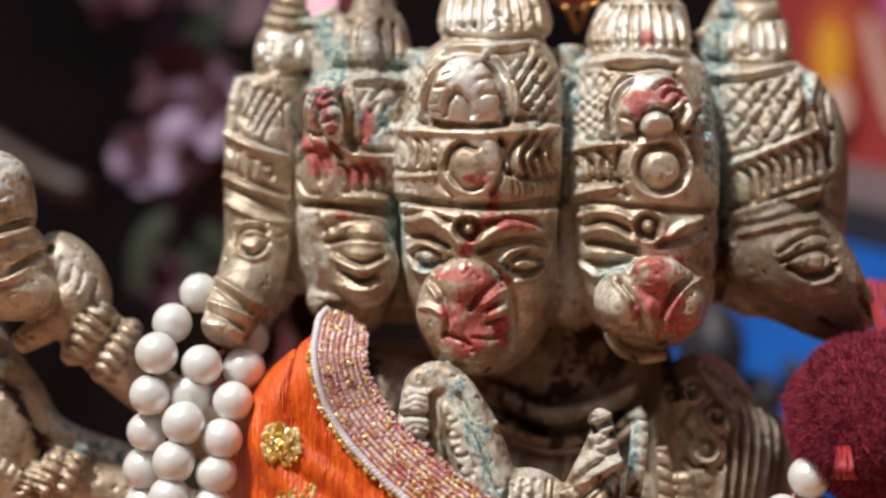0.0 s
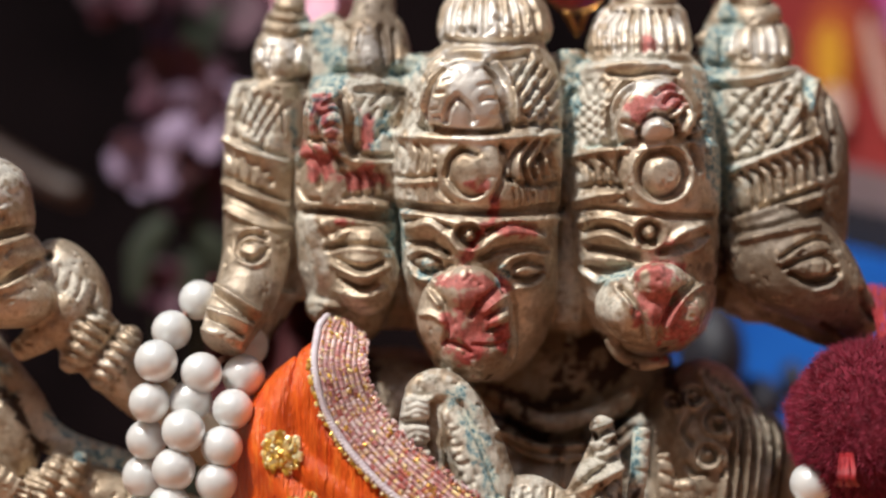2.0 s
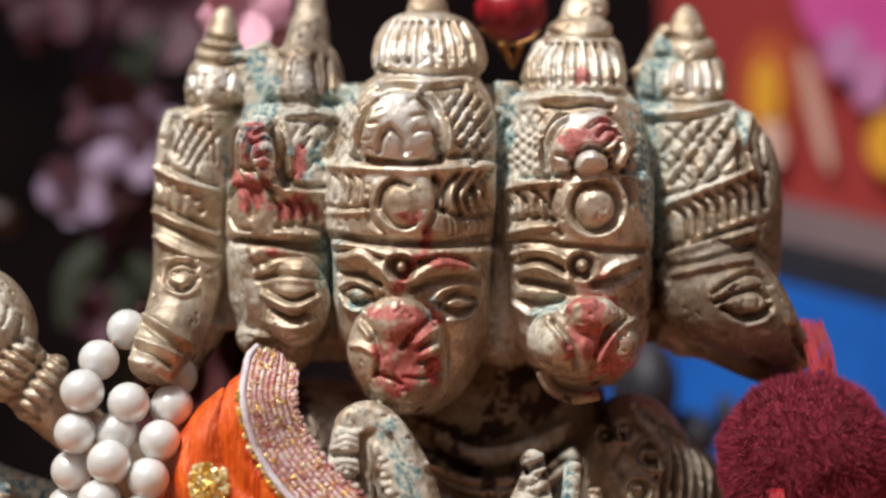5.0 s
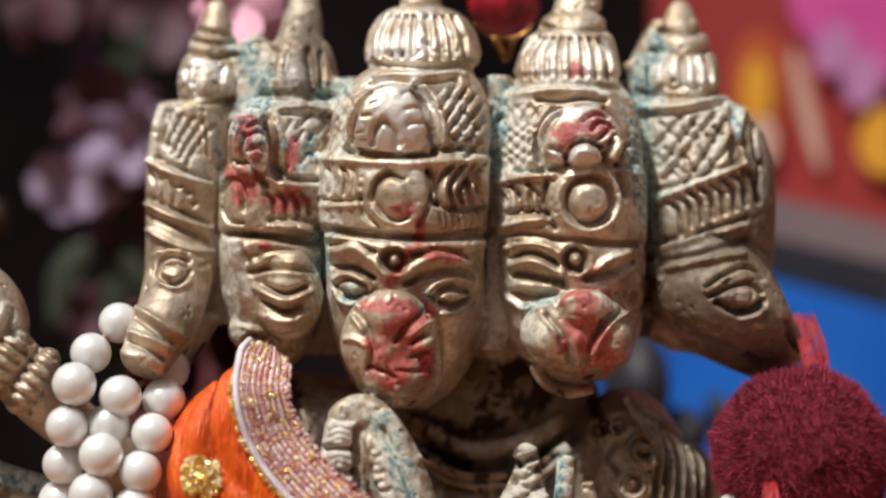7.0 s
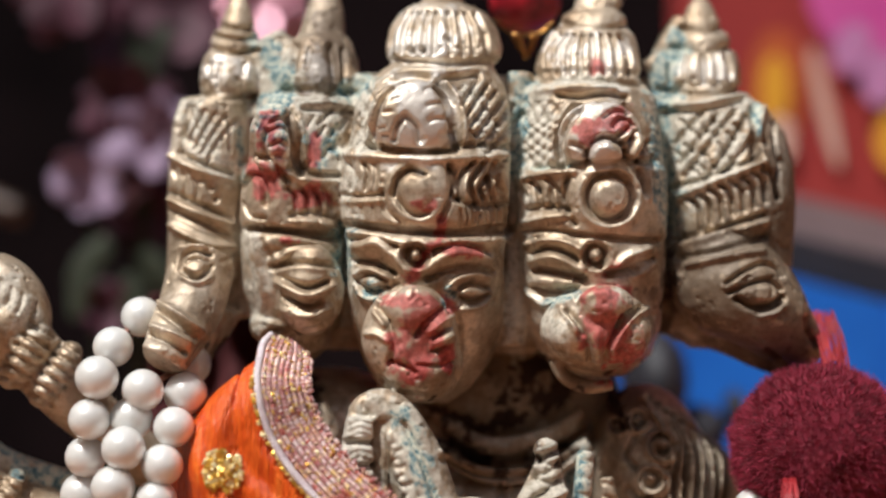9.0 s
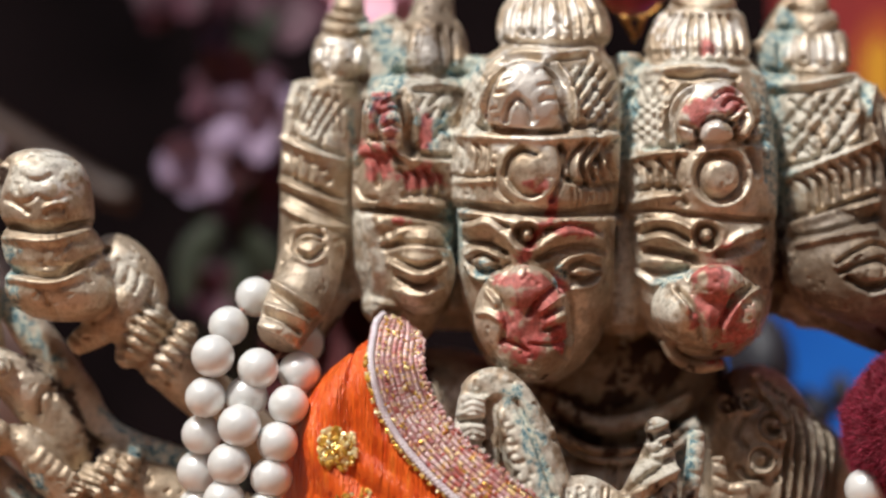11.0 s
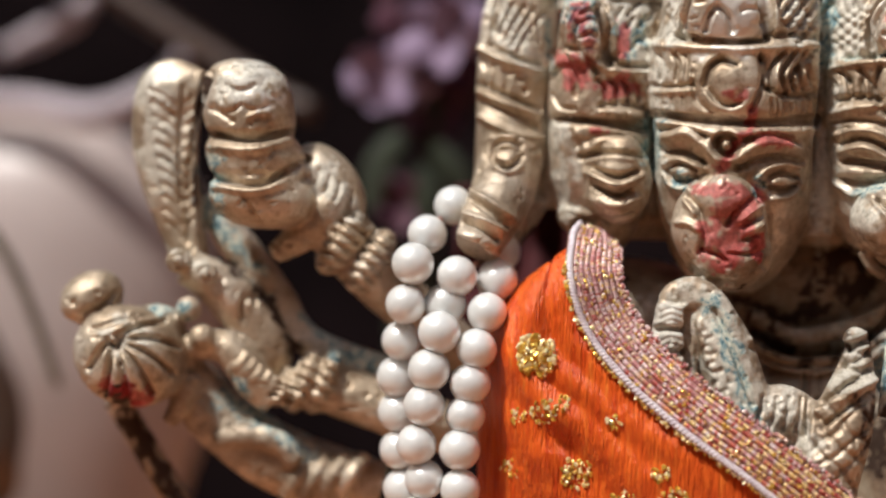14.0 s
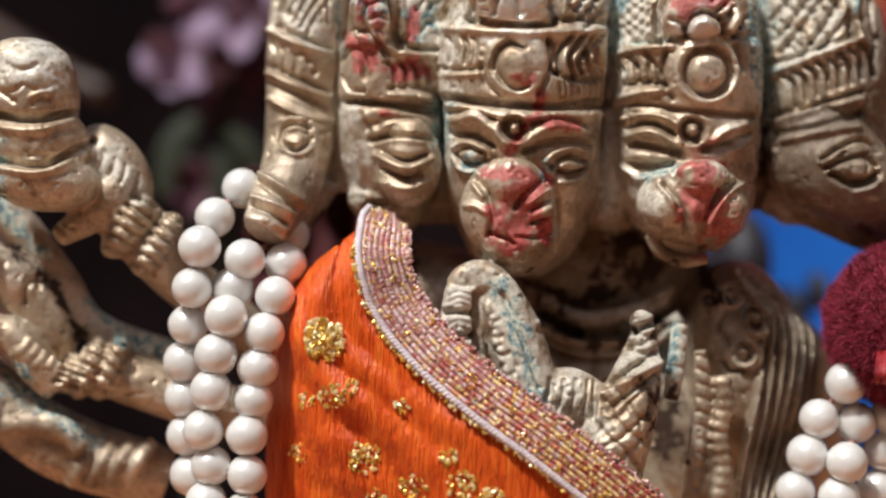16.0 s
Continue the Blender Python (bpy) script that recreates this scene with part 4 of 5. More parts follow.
def build_idol():
    bm = idol_forms()
    me = bpy.data.meshes.new("forms")
    bm.to_mesh(me)
    bm.free()
    ob = new("brass_idol", me)
    rm = ob.modifiers.new("cast", "REMESH")
    rm.mode, rm.voxel_size = "VOXEL", VOXEL
    done = bpy.data.meshes.new_from_object(ob.evaluated_get(bpy.context.evaluated_depsgraph_get()))
    ob.modifiers.clear()
    ob.data = done
    bpy.data.meshes.remove(me)
    n = len(done.vertices)
    co = np.empty(n * 3, np.float32)
    done.vertices.foreach_get("co", co)
    co = co.reshape(n, 3).astype(float)
    ed = np.empty(len(done.edges) * 2, np.int32)
    done.edges.foreach_get("vertices", ed)
    ed = ed.reshape(-1, 2)
    deg = np.bincount(ed.ravel(), minlength=n).clip(1)

    def relax(c, times, k):
        for _ in range(times):
            s = np.stack([np.bincount(ed[:, 0], c[ed[:, 1], j], n) + np.bincount(ed[:, 1], c[ed[:, 0], j], n) for j in range(3)], 1)
            c = c + k * (s / deg[:, None] - c)
        return c
    co = relax(co, 9, 0.5)
    wob = lattice(co * 260, 5) + 0.5 * lattice(co * 700, 6) + 0.25 * lattice(co * 1600, 7)
    done.vertices.foreach_set("co", co.astype(np.float32).ravel())
    done.update()
    no = np.empty(n * 3, np.float32)
    done.vertex_normals.foreach_get("vector", no)
    r = Relief(co, no.reshape(n, 3).astype(float))
    r.push += 2.6 * wob
    chase(r)
    pits = np.clip((lattice(co * 2600, 12) + 0.7 * lattice(co * 900, 13) - 0.72) * 3, 0, 1)
    r.push -= 4 * pits
    # deeper grooves turn darker: dirt, with recess shade painted into the colour
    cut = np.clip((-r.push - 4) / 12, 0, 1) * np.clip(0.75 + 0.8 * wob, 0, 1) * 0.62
    out = relax(r.place(), 2, 0.3)
    done.vertices.foreach_set("co", out.astype(np.float32).ravel())
    done.update()
    base = bmesh.new()
    base.from_mesh(done)
    bmesh.ops.create_cone(base, cap_ends=True, segments=40, radius1=0.030, radius2=0.014, depth=0.068, matrix=Matrix.Translation((0.009, 0.020, 0.036)))
    slab(base, (0.006, 0.018, 0.006), (0.075, 0.05, 0.012))
    base.to_mesh(done)
    base.free()
    extra = np.zeros(len(done.vertices) - n)
    green = smear(r, out, [([(1262, 60), (1262, 200), (1278, 330)], 24), ([(1290, 20), (1270, 50)], 20), ([(1010, 110), (1008, 200), (1004, 260)], 14), ([(1000, 90), (1040, 100)], 14),
                           ([(560, 40), (590, 110), (570, 190)], 26), ([(700, 120), (740, 90), (745, 70)], 18), ([(705, 370), (705, 440)], 16), ([(660, 250), (690, 180)], 12), ([(745, 470)], 20), ([(890, 480)], 16),
                   ], 3.0, -0.08)
    green = np.maximum(green, smear(r, out, [
                           ([(1075, 478), (1110, 470)], 18), ([(800, 700), (835, 760), (870, 850), (885, 900)], 26), ([(1122, 745), (1120, 830)], 16), ([(520, 190), (530, 270)], 12),
                           ([(-90, 430), (-80, 560), (0, 640)], 20), ([(90, 720), (160, 790), (240, 800)], 20), ([(-60, 860), (20, 910), (80, 960)], 28), ([(-190, 700), (-130, 720)], 22), ([(1276, 110), (1300, 120)], 10), ([(640, 200), (690, 230)], 10), ([(1430, 130), (1435, 180)], 8), ([(1030, 250), (1100, 240)], 6)], 3.0, 0.12))
    crust = smear(r, out, [([(1012, 110), (1010, 300), (1020, 560)], 26), ([(1035, 140), (1050, 235)], 44), ([(1262, 80), (1268, 200), (1280, 330)], 30), ([(1300, 160), (1320, 270)], 50), ([(1370, 150), (1390, 230)], 44), ([(930, 110), (960, 200)], 30), ([(690, 160), (700, 230)], 30), ([(1340, 130), (1420, 120)], 20),
                           ([(535, 380), (550, 450), (560, 520)], 26), ([(708, 230), (712, 380), (708, 500)], 20), ([(650, 160), (690, 250)], 36), ([(430, 160), (490, 260)], 36), ([(1060, 500), (1090, 560)], 30), ([(735, 120), (730, 210)], 24),
                   ], 57.0, 0.1) * 0.8
    lime = smear(r, out, [
                           ([(1000, 380), (1020, 470)], 24), ([(560, 20), (590, 100), (570, 180)], 34), ([(740, 690), (745, 850)], 44), ([(800, 690), (850, 840)], 60), ([(930, 870), (960, 930)], 44), ([(1062, 730), (1060, 800)], 26),
                           ([(1130, 740), (1126, 850)], 22), ([(1090, 90), (1200, 100)], 16), ([(1225, 410), (1180, 470)], 16), ([(735, 700), (735, 830)], 40), ([(1040, 830), (1090, 810)], 34), ([(-190, 330), (-180, 480)], 44), ([(-60, 300), (20, 296)], 40), ([(110, 470), (150, 520)], 36), ([(-260, 770), (-200, 760)], 30), ([(-150, 620), (-90, 650)], 30)], 57.0, 0.05) * 0.72
    lime = np.maximum(crust, lime)
    red = smear(r, out, [([(875, 345), (870, 380), (840, 410), (820, 450)], 16), ([(880, 395), (940, 400)], 14), ([(780, 486), (872, 490)], 16), ([(848, 520), (843, 560), (838, 596)], 40), ([(796, 572), (882, 586)], 24), ([(886, 500), (850, 526)], 17), ([(790, 556), (800, 596)], 17), ([(815, 520), (812, 560)], 16),
                         ([(825, 315), (845, 325)], 16), ([(1160, 470), (1172, 520), (1190, 570)], 42), ([(1200, 540), (1215, 575)], 24), ([(1120, 180), (1190, 160)], 24), ([(1150, 70)], 14), ], 9.0, 0.05)
    red = np.maximum(red, smear(r, out, [
                         ([(572, 180), (580, 225)], 24), ([(560, 262), (585, 300), (650, 305)], 26), ([(650, 195), (645, 235)], 15),
                         ([(1115, 540), (1120, 560)], 12), ([(600, 380), (625, 384)], 9), ([(-270, 862), (-210, 880)], 18), ([(540, 250), (560, 280)], 16), ([(640, 290), (680, 310)], 12)], 9.0, 0.05))
    # black grime blotches; at neck, head gaps and chest hollow they paint in shade
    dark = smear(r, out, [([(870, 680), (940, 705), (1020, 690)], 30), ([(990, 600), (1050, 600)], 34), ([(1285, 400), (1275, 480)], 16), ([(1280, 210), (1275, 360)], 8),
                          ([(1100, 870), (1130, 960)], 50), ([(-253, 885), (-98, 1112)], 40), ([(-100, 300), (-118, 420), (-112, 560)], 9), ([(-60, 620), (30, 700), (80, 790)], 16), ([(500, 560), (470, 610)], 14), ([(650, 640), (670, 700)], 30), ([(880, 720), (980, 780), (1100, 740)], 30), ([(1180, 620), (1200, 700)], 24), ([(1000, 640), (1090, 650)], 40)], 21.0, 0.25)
    # brown tarnish, with shade painted over neck, chest, shoulder, boar and hawk crown
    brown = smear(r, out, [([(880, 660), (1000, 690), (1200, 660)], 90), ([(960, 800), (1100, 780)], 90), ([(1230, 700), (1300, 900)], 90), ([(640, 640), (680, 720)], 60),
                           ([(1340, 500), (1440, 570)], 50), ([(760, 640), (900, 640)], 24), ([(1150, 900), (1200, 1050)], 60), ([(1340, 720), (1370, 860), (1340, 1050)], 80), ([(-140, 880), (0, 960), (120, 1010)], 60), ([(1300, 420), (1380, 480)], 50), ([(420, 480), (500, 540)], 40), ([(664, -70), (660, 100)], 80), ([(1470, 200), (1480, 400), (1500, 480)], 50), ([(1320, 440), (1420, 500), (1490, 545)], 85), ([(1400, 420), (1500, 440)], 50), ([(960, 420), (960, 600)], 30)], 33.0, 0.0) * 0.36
    # more brown patina on boar head and hawk crown, painting in their shade
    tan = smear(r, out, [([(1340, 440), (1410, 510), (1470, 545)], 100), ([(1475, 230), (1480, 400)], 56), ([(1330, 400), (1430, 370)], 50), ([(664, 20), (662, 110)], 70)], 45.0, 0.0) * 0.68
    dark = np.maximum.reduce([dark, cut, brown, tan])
    red = red * 0.76 * (np.hypot(r.u - 828, r.v - 405) > 13)
    rub = smear(r, out, [([(822, 120), (820, 190)], 62), ([(790, 190), (860, 190)], 40), ([(800, 20), (880, 20)], 50), ([(1085, 40), (1180, 40)], 40), ([(650, 70), (655, 90)], 30), ([(480, 90), (520, 90)], 30),
                         ([(1300, 70), (1360, 70)], 34), ([(-20, 300), (0, 290)], 56), ([(590, 215), (588, 240)], 24), ([(1160, 150), (1150, 220)], 50), ([(735, 700), (735, 800)], 36)], 71.0, 0.1) * 0.75
    for key, val in (("worn", rub), ("lime", lime), ("verdigris", green), ("powder", red), ("grime_shade", dark)):
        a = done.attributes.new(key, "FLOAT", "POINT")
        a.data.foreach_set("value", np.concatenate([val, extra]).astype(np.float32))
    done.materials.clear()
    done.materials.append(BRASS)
    done.shade_smooth()
    return tagged(ob, "aged brass five-headed idol with verdigris and red powder stains", "statue")


VOXEL = 0.000165
build_idol()

# ---- pearl garlands ----
ball = bmesh.new()
bmesh.ops.create_uvsphere(ball, u_segments=28, v_segments=18, radius=37 * K)
PEARL_MESH = bpy.data.meshes.new("pearl")
ball.to_mesh(PEARL_MESH)
ball.free()
PEARL_MESH.shade_smooth()
PEARL_MESH.materials.append(PEARL)


def garland(label, strands):
    """Each strand: (across, down, millimetres back) for every bead."""
    first = at(*strands[0][-1])
    g = thing("pearl_garland", first, label, "garland", "pearl garlands")
    rng = random.Random(4)
    for s in strands:
        for u, v, y in s:
            o = new("pearl", PEARL_MESH)
            o.scale = [rng.uniform(0.96, 1.04)] * 3
            o.rotation_euler = (rng.uniform(0, 6), rng.uniform(0, 6), 0)
            o.location = at(u, v, y) - first
            o.parent = g
        b = bmesh.new()
        tube(b, [at(*p) for p in s], [0.0003] * len(s), 6, 3)
        under(mesh_object("thread", b, LACE_BASE), g)
    return g


garland("three strands of glossy white pearl beads over the idol's arm", [
    [(353, 519, 5), (305, 572, 3), (277, 626, 0), (265, 699, 0), (260, 764, 1.5), (255, 829, 2.5), (258, 892, 3), (262, 960, 3), (270, 1030, 3)],
    [(440, 600, 7), (357, 647, 0.5), (338, 697, 1), (325, 749, -1.5), (308, 817, -1.5), (300, 881, -1.5), (287, 952, -1.5), (303, 1014, -1), (295, 1080, -1)],
    [(432, 652, 3), (412, 711, 0), (393, 777, -1), (383, 839, -1), (375, 896, -1), (365, 959, -1.5), (367, 1030, -1.5), (362, 1100, -1.5)]])
garland("strands of glossy white pearl beads beside the maroon pom-pom", [
    [(1432, 845, 2), (1385, 910, 2), (1366, 975, 2), (1346, 1040, 2), (1340, 1105, 2)],
    [(1432, 845, 2), (1452, 915, 3), (1436, 988, 0.5), (1424, 1050, 1), (1415, 1115, 1)],
    [(1515, 900, 3), (1505, 965, 4), (1495, 1035, 4), (1490, 1100, 4)]])

# ---- orange satin stole with its zari border ----
EDGE = [(606, 562, 5.0), (600, 590, 0.5), (597, 640, -2.4), (624, 721, -2.8), (688, 801, -4.0), (785, 884, -5.2), (885, 955, -5.8), (985, 1030, -5.8), (1090, 1110, -5.0)]
stole = thing("satin_stole", at(560, 760, 0), "bright orange satin stole with gold dots draped over the idol", "cloth")


def border_frame(n=22):
    """Places along the middle of the border with its way across."""
    mid = smooth_path([at(*p) for p in EDGE], n)
    out = []
    for i, c in enumerate(mid):
        d = (mid[min(i + 1, len(mid) - 1)] - mid[max(i - 1, 0)]).normalized()
        face = Vector((0.12, -1, 0.10)).normalized()
        side = face.cross(d).normalized()
        out.append((c, d, side, d.cross(side).normalized()))
    return out


FR = border_frame()
HALF = 47 * K
rng = random.Random(11)
b = bmesh.new()
rows = []
for i, (c, d, side, up) in enumerate(FR):
    w = HALF * min(1.0, 0.75 + i / 60)
    f = up if up.y < 0 else -up
    rows.append([b.verts.new(c + side * w * s + f * (0.0005 * (1 - s * s)) + f * z) for s, z in ((-1, 0), (-0.5, 0), (0, 0), (0.5, 0), (1, 0), (1, -0.0005), (0, -0.0005), (-1, -0.0005))])
for p, q in zip(rows, rows[1:]):
    for k in range(8):
        b.faces.new((p[k], p[(k + 1) % 8], q[(k + 1) % 8], q[k]))
b.faces.new(rows[0]), b.faces.new(rows[-1][::-1])
bmesh.ops.recalc_face_normals(b, faces=b.faces)
border = under(mesh_object("zari_border", b, LACE_BASE, None, "woven mauve and gold zari border"), stole)

# stitches of the border: mauve near the shoulder, red and gold lower down
weaves = (bmesh.new(), bmesh.new())
for i in range(0, len(FR) - 3):
    c, d, side, up = FR[i]
    f = up if up.y < 0 else -up
    w = HALF * min(1.0, 0.75 + i / 60)
    for k in range(9):
        s = (k + 0.5) / 9 * 2 - 1
        if rng.random() < 0.04:
            continue
        m = c + side * w * 0.94 * s + f * (0.0005 * (1 - s * s) + 0.00004) + d * (0.00035 * (k % 2))
        ln, wd = (FR[i + 1][0] - c).length * 0.60, w / 9 * 0.80
        a = (d + side * (0.35 if k % 2 else -0.2)).normalized()
        o = f.cross(a).normalized()
        h = 0.00016 * rng.uniform(0.7, 1.5)
        b = weaves[1 if rng.random() < 1.6 * (i / len(FR) - 0.38) else 0]
        v = [b.verts.new(m + a * ln * x + o * wd * y + f * z) for x, y, z in ((-1, 0, 0), (-0.6, -1, 0), (0.6, -1, 0), (1, 0, 0), (0.6, 1, 0), (-0.6, 1, 0), (-0.45, 0, h), (0.45, 0, h))]
        for q in ((0, 1, 6), (1, 2, 7, 6), (2, 3, 7), (3, 4, 7), (4, 5, 6, 7), (5, 0, 6)):
            b.faces.new([v[j] for j in q])
for b, m in zip(weaves, (STITCH, STITCH_RED)):
    tagged(under(mesh_object("weave", b, m), stole), kind="stuff")

# loose gold flecks over the weave
b = bmesh.new()
for i in range(420):
    c, d, side, up = FR[min(int(len(FR) * rng.random() ** 0.8), len(FR) - 2)]
    f = up if up.y < 0 else -up
    s = rng.uniform(-1, 1)
    m = c + side * HALF * 0.95 * s + f * (0.0005 * (1 - s * s) + 0.00016) + d * rng.uniform(0, 0.0006)
    bmesh.ops.create_icosphere(b, subdivisions=1, radius=rng.uniform(0.00008, 0.0002), matrix=Matrix.Translation(m) @ Matrix.Rotation(rng.uniform(0, 3), 4, d) @ Matrix.Diagonal((1, 0.6, 1.6, 1)))
tagged(under(mesh_object("gold_fleck", b, SEQUIN, smooth=False), stole), kind="stuff")

# gold and white cord along both edges
for name, sgn, mat in (("edge_cord", -1, STITCH), ("edge_cord", 1, STITCH)):
    b = bmesh.new()
    for i in range(0 if sgn > 0 else len(FR) // 5, len(FR) - 2):
        c, d, side, up = FR[i]
        f = up if up.y < 0 else -up
        w = HALF * min(1.0, 0.75 + i / 60)
        for _ in range(2):
            m = c + side * sgn * (w + rng.uniform(-0.0002, 0.0003)) + d * rng.uniform(0, 0.0008) + f * rng.uniform(0, 0.0003)
            bmesh.ops.create_icosphere(b, subdivisions=1, radius=rng.uniform(0.00012, 0.00024), matrix=Matrix.Translation(m) @ Matrix.Rotation(rng.uniform(0, 3), 4, d))
    tagged(under(mesh_object(name, b, mat if sgn > 0 else SEQUIN, smooth=False), stole), kind="stuff")


# pale twisted cord inside the gold edge
b = bmesh.new()
for strand in (0.0, math.pi):
    pts = []
    for i, (c, d, side, up) in enumerate(FR[:-2]):
        f = up if up.y < 0 else -up
        w = HALF * min(1.0, 0.75 + i / 60)
        for k in range(2):
            a = 2.2 * (i + k / 2) + strand
            pts.append(c.lerp(FR[i + 1][0], k / 2) - side * (w * 0.86 + 0.00016 * math.cos(a)) + f * (0.00028 + 0.00014 * math.sin(a)))
    tube(b, pts, [0.00024] * len(pts), 6, 1)
under(mesh_object("pale_cord", b, PALE_CORD, None, "pale lilac twisted cord"), stole)


# the satin itself: from its outer edge to the border
def satin_place(s, t):
    """s from the outer edge to the border, t from the shoulder down."""
    i = min(int((0.13 + 0.87 * t) * (len(FR) - 1)), len(FR) - 1)
    c, d, side, up = FR[i]
    inner = c - side * HALF * 0.75 + Vector((0.0, 0.0010, 0.0))
    v = 632 + 470 * t ** 0.9
    left_u = 540 - 118 * (1 - (1 - min(t / 0.32, 1)) ** 2) ** 0.5 - 12 * min(t / 0.6, 1)
    outer = at(left_u, v, 4.5)
    p = outer.lerp(inner, s)
    puff = math.sin(math.pi * s ** 0.72)
    p.y -= 0.0040 * puff * min(1, 0.25 + t * 3)
    p.y += 0.0006 * math.sin(9 * s + 5 * t) * puff + 0.0004 * math.sin(22 * s - 9 * t + 2 * math.sin(7 * t)) * puff
    p.y += 0.0005 * noise.noise(Vector((s * 6, t * 9, 2))) * puff
    return p


b = bmesh.new()
NS, NT = 56, 110
grid = [[b.verts.new(satin_place(i / NS, 0.03 + 0.97 * j / NT)) for i in range(NS + 1)] for j in range(NT + 1)]
for j in range(NT):
    for i in range(NS):
        b.faces.new((grid[j][i], grid[j + 1][i], grid[j + 1][i + 1], grid[j][i + 1]))
bmesh.ops.recalc_face_normals(b, faces=b.faces)
SATIN_POINTS = [v.co.copy() for v in b.verts]
satin = under(mesh_object("satin", b, SATIN), stole)
sol = satin.modifiers.new("thick", "SOLIDIFY")
sol.thickness, sol.offset = 0.0004, 1.0

# glitter dots on the satin
for u0, v0, sz, cnt in ((498, 788, 35, 170), (512, 886, 24, 55), (545, 870, 14, 20), (468, 900, 16, 24), (572, 996, 30, 60), (455, 1000, 18, 24), (660, 1050, 28, 44), (640, 900, 14, 16), (720, 985, 18, 24), (745, 1035, 26, 60), (800, 1062, 26, 60), (600, 1070, 22, 30)):
    b = bmesh.new()
    for k in range(cnt):
        a, r_ = rng.uniform(0, 6.28), sz * math.sqrt(rng.random())
        c = at(u0 + r_ * math.cos(a), v0 + r_ * math.sin(a), -3)
        q = min(SATIN_POINTS, key=lambda p: (p.x - c.x) ** 2 + (p.z - c.z) ** 2).copy()
        q.x, q.z, q.y = c.x, c.z, q.y - 0.00050
        m = Matrix.Translation(q) @ Euler((rng.uniform(-0.6, 0.6), rng.uniform(-0.6, 0.6), rng.uniform(0, 3))).to_matrix().to_4x4() @ Matrix.Diagonal((1, 0.4, 1, 1))
        bmesh.ops.create_icosphere(b, subdivisions=1, radius=rng.uniform(0.00014, 0.00036) * (1.7 if v0 < 800 else 1), matrix=m)
    under(mesh_object("glitter_dot", b, SEQUIN, None, "cluster of gold glitter", smooth=False), stole)


# ---- wool pom-pom and its threads ----
def fluff(centre, radius, count, seed):
    rg = random.Random(seed)
    b = bmesh.new()
    bmesh.ops.create_icosphere(b, subdivisions=4, radius=1)
    for v in b.verts:
        n = v.co.normalized()
        v.co = centre + radius * 0.90 * n * (1 + 0.07 * noise.noise(n * 3) + 0.05 * noise.noise(n * 9))
    for _ in range(count):
        n = Vector((rg.gauss(0, 1), rg.gauss(0, 1), rg.gauss(0, 1))).normalized()
        k = 1 + 0.07 * noise.noise(n * 3) + 0.05 * noise.noise(n * 9)
        base = centre + radius * 0.86 * n * k
        way = (n + 0.55 * Vector((rg.gauss(0, 1), rg.gauss(0, 1), rg.gauss(0, 1)))).normalized()
        side = way.cross(Vector((rg.gauss(0, 1), rg.gauss(0, 1), rg.gauss(0, 1)))).normalized() * 0.000032
        tip = base + way * radius * rg.uniform(0.09, 0.18)
        m_ = base.lerp(tip, 0.5) + side * rg.uniform(-3, 3)
        a = [b.verts.new(x) for x in (base - side, base + side, m_ + side, m_ - side, tip)]
        b.faces.new((a[0], a[1], a[2], a[3])), b.faces.new((a[3], a[2], a[4]))
    return b


pom = thing("pom_pom", at(1546, 740, 2), "fuzzy maroon wool pom-pom tied with red thread", "pom-pom")
under(mesh_object("wool_ball", fluff(at(1548, 742, 3), 164 * K, 42000, 2), WOOL), pom)
b = bmesh.new()
rg = random.Random(8)
for i in range(44):
    u, v = 1546 + rg.uniform(-14, 26), 505 + rg.uniform(-14, 16)
    bar(b, [(u, v), (u + 14 + rg.uniform(-8, 8), v + 50), (u + 28 + rg.uniform(-16, 12), v + 110)], [9, 6.5, 3], rg.uniform(1.1, 2.0), 6, 5)
under(mesh_object("thread_loop", b, THREAD), pom)
b = bmesh.new()
for i in range(14):
    u = 1492 + rg.uniform(-14, 14)
    bar(b, [(u, 790), (u + rg.uniform(-6, 6), 830), (u + rg.uniform(-16, 22), 848)], [-4, -6, -5], rg.uniform(1.5, 2.6), 6, 4)
under(mesh_object("thread_tail", b, THREAD), pom)

# ---- ruby pendant that hangs between the crowns ----
pend = thing("ruby_pendant", at(1018, -10, 16), "dark ruby bead pendant with gold wire tip", "pendant")
b = bmesh.new()
blob(b, 1018, -45, 18, 70, 58, 3.2)
under(mesh_object("bead", b, RUBY), pend)
b = bmesh.new()
bar(b, [(965, -12), (990, 8), (1018, 14), (1048, 8), (1070, -12)], 15, 2.5, 8, 5)
bar(b, [(1000, 12), (1012, 34), (1022, 56)], 15, [9, 7, 4], 8, 5)
bar(b, [(1036, 10), (1030, 34), (1026, 50)], 15, [7, 6, 3], 8, 5)
under(mesh_object("wire_tip", b, GOLD, None, "gold wire tip"), pend)
b = bmesh.new()
bar(b, [(1018, -90), (1016, -250), (1016, -420)], [18, 16, 16], 4, 8, 3)
under(mesh_object("cord", b, THREAD), pend)


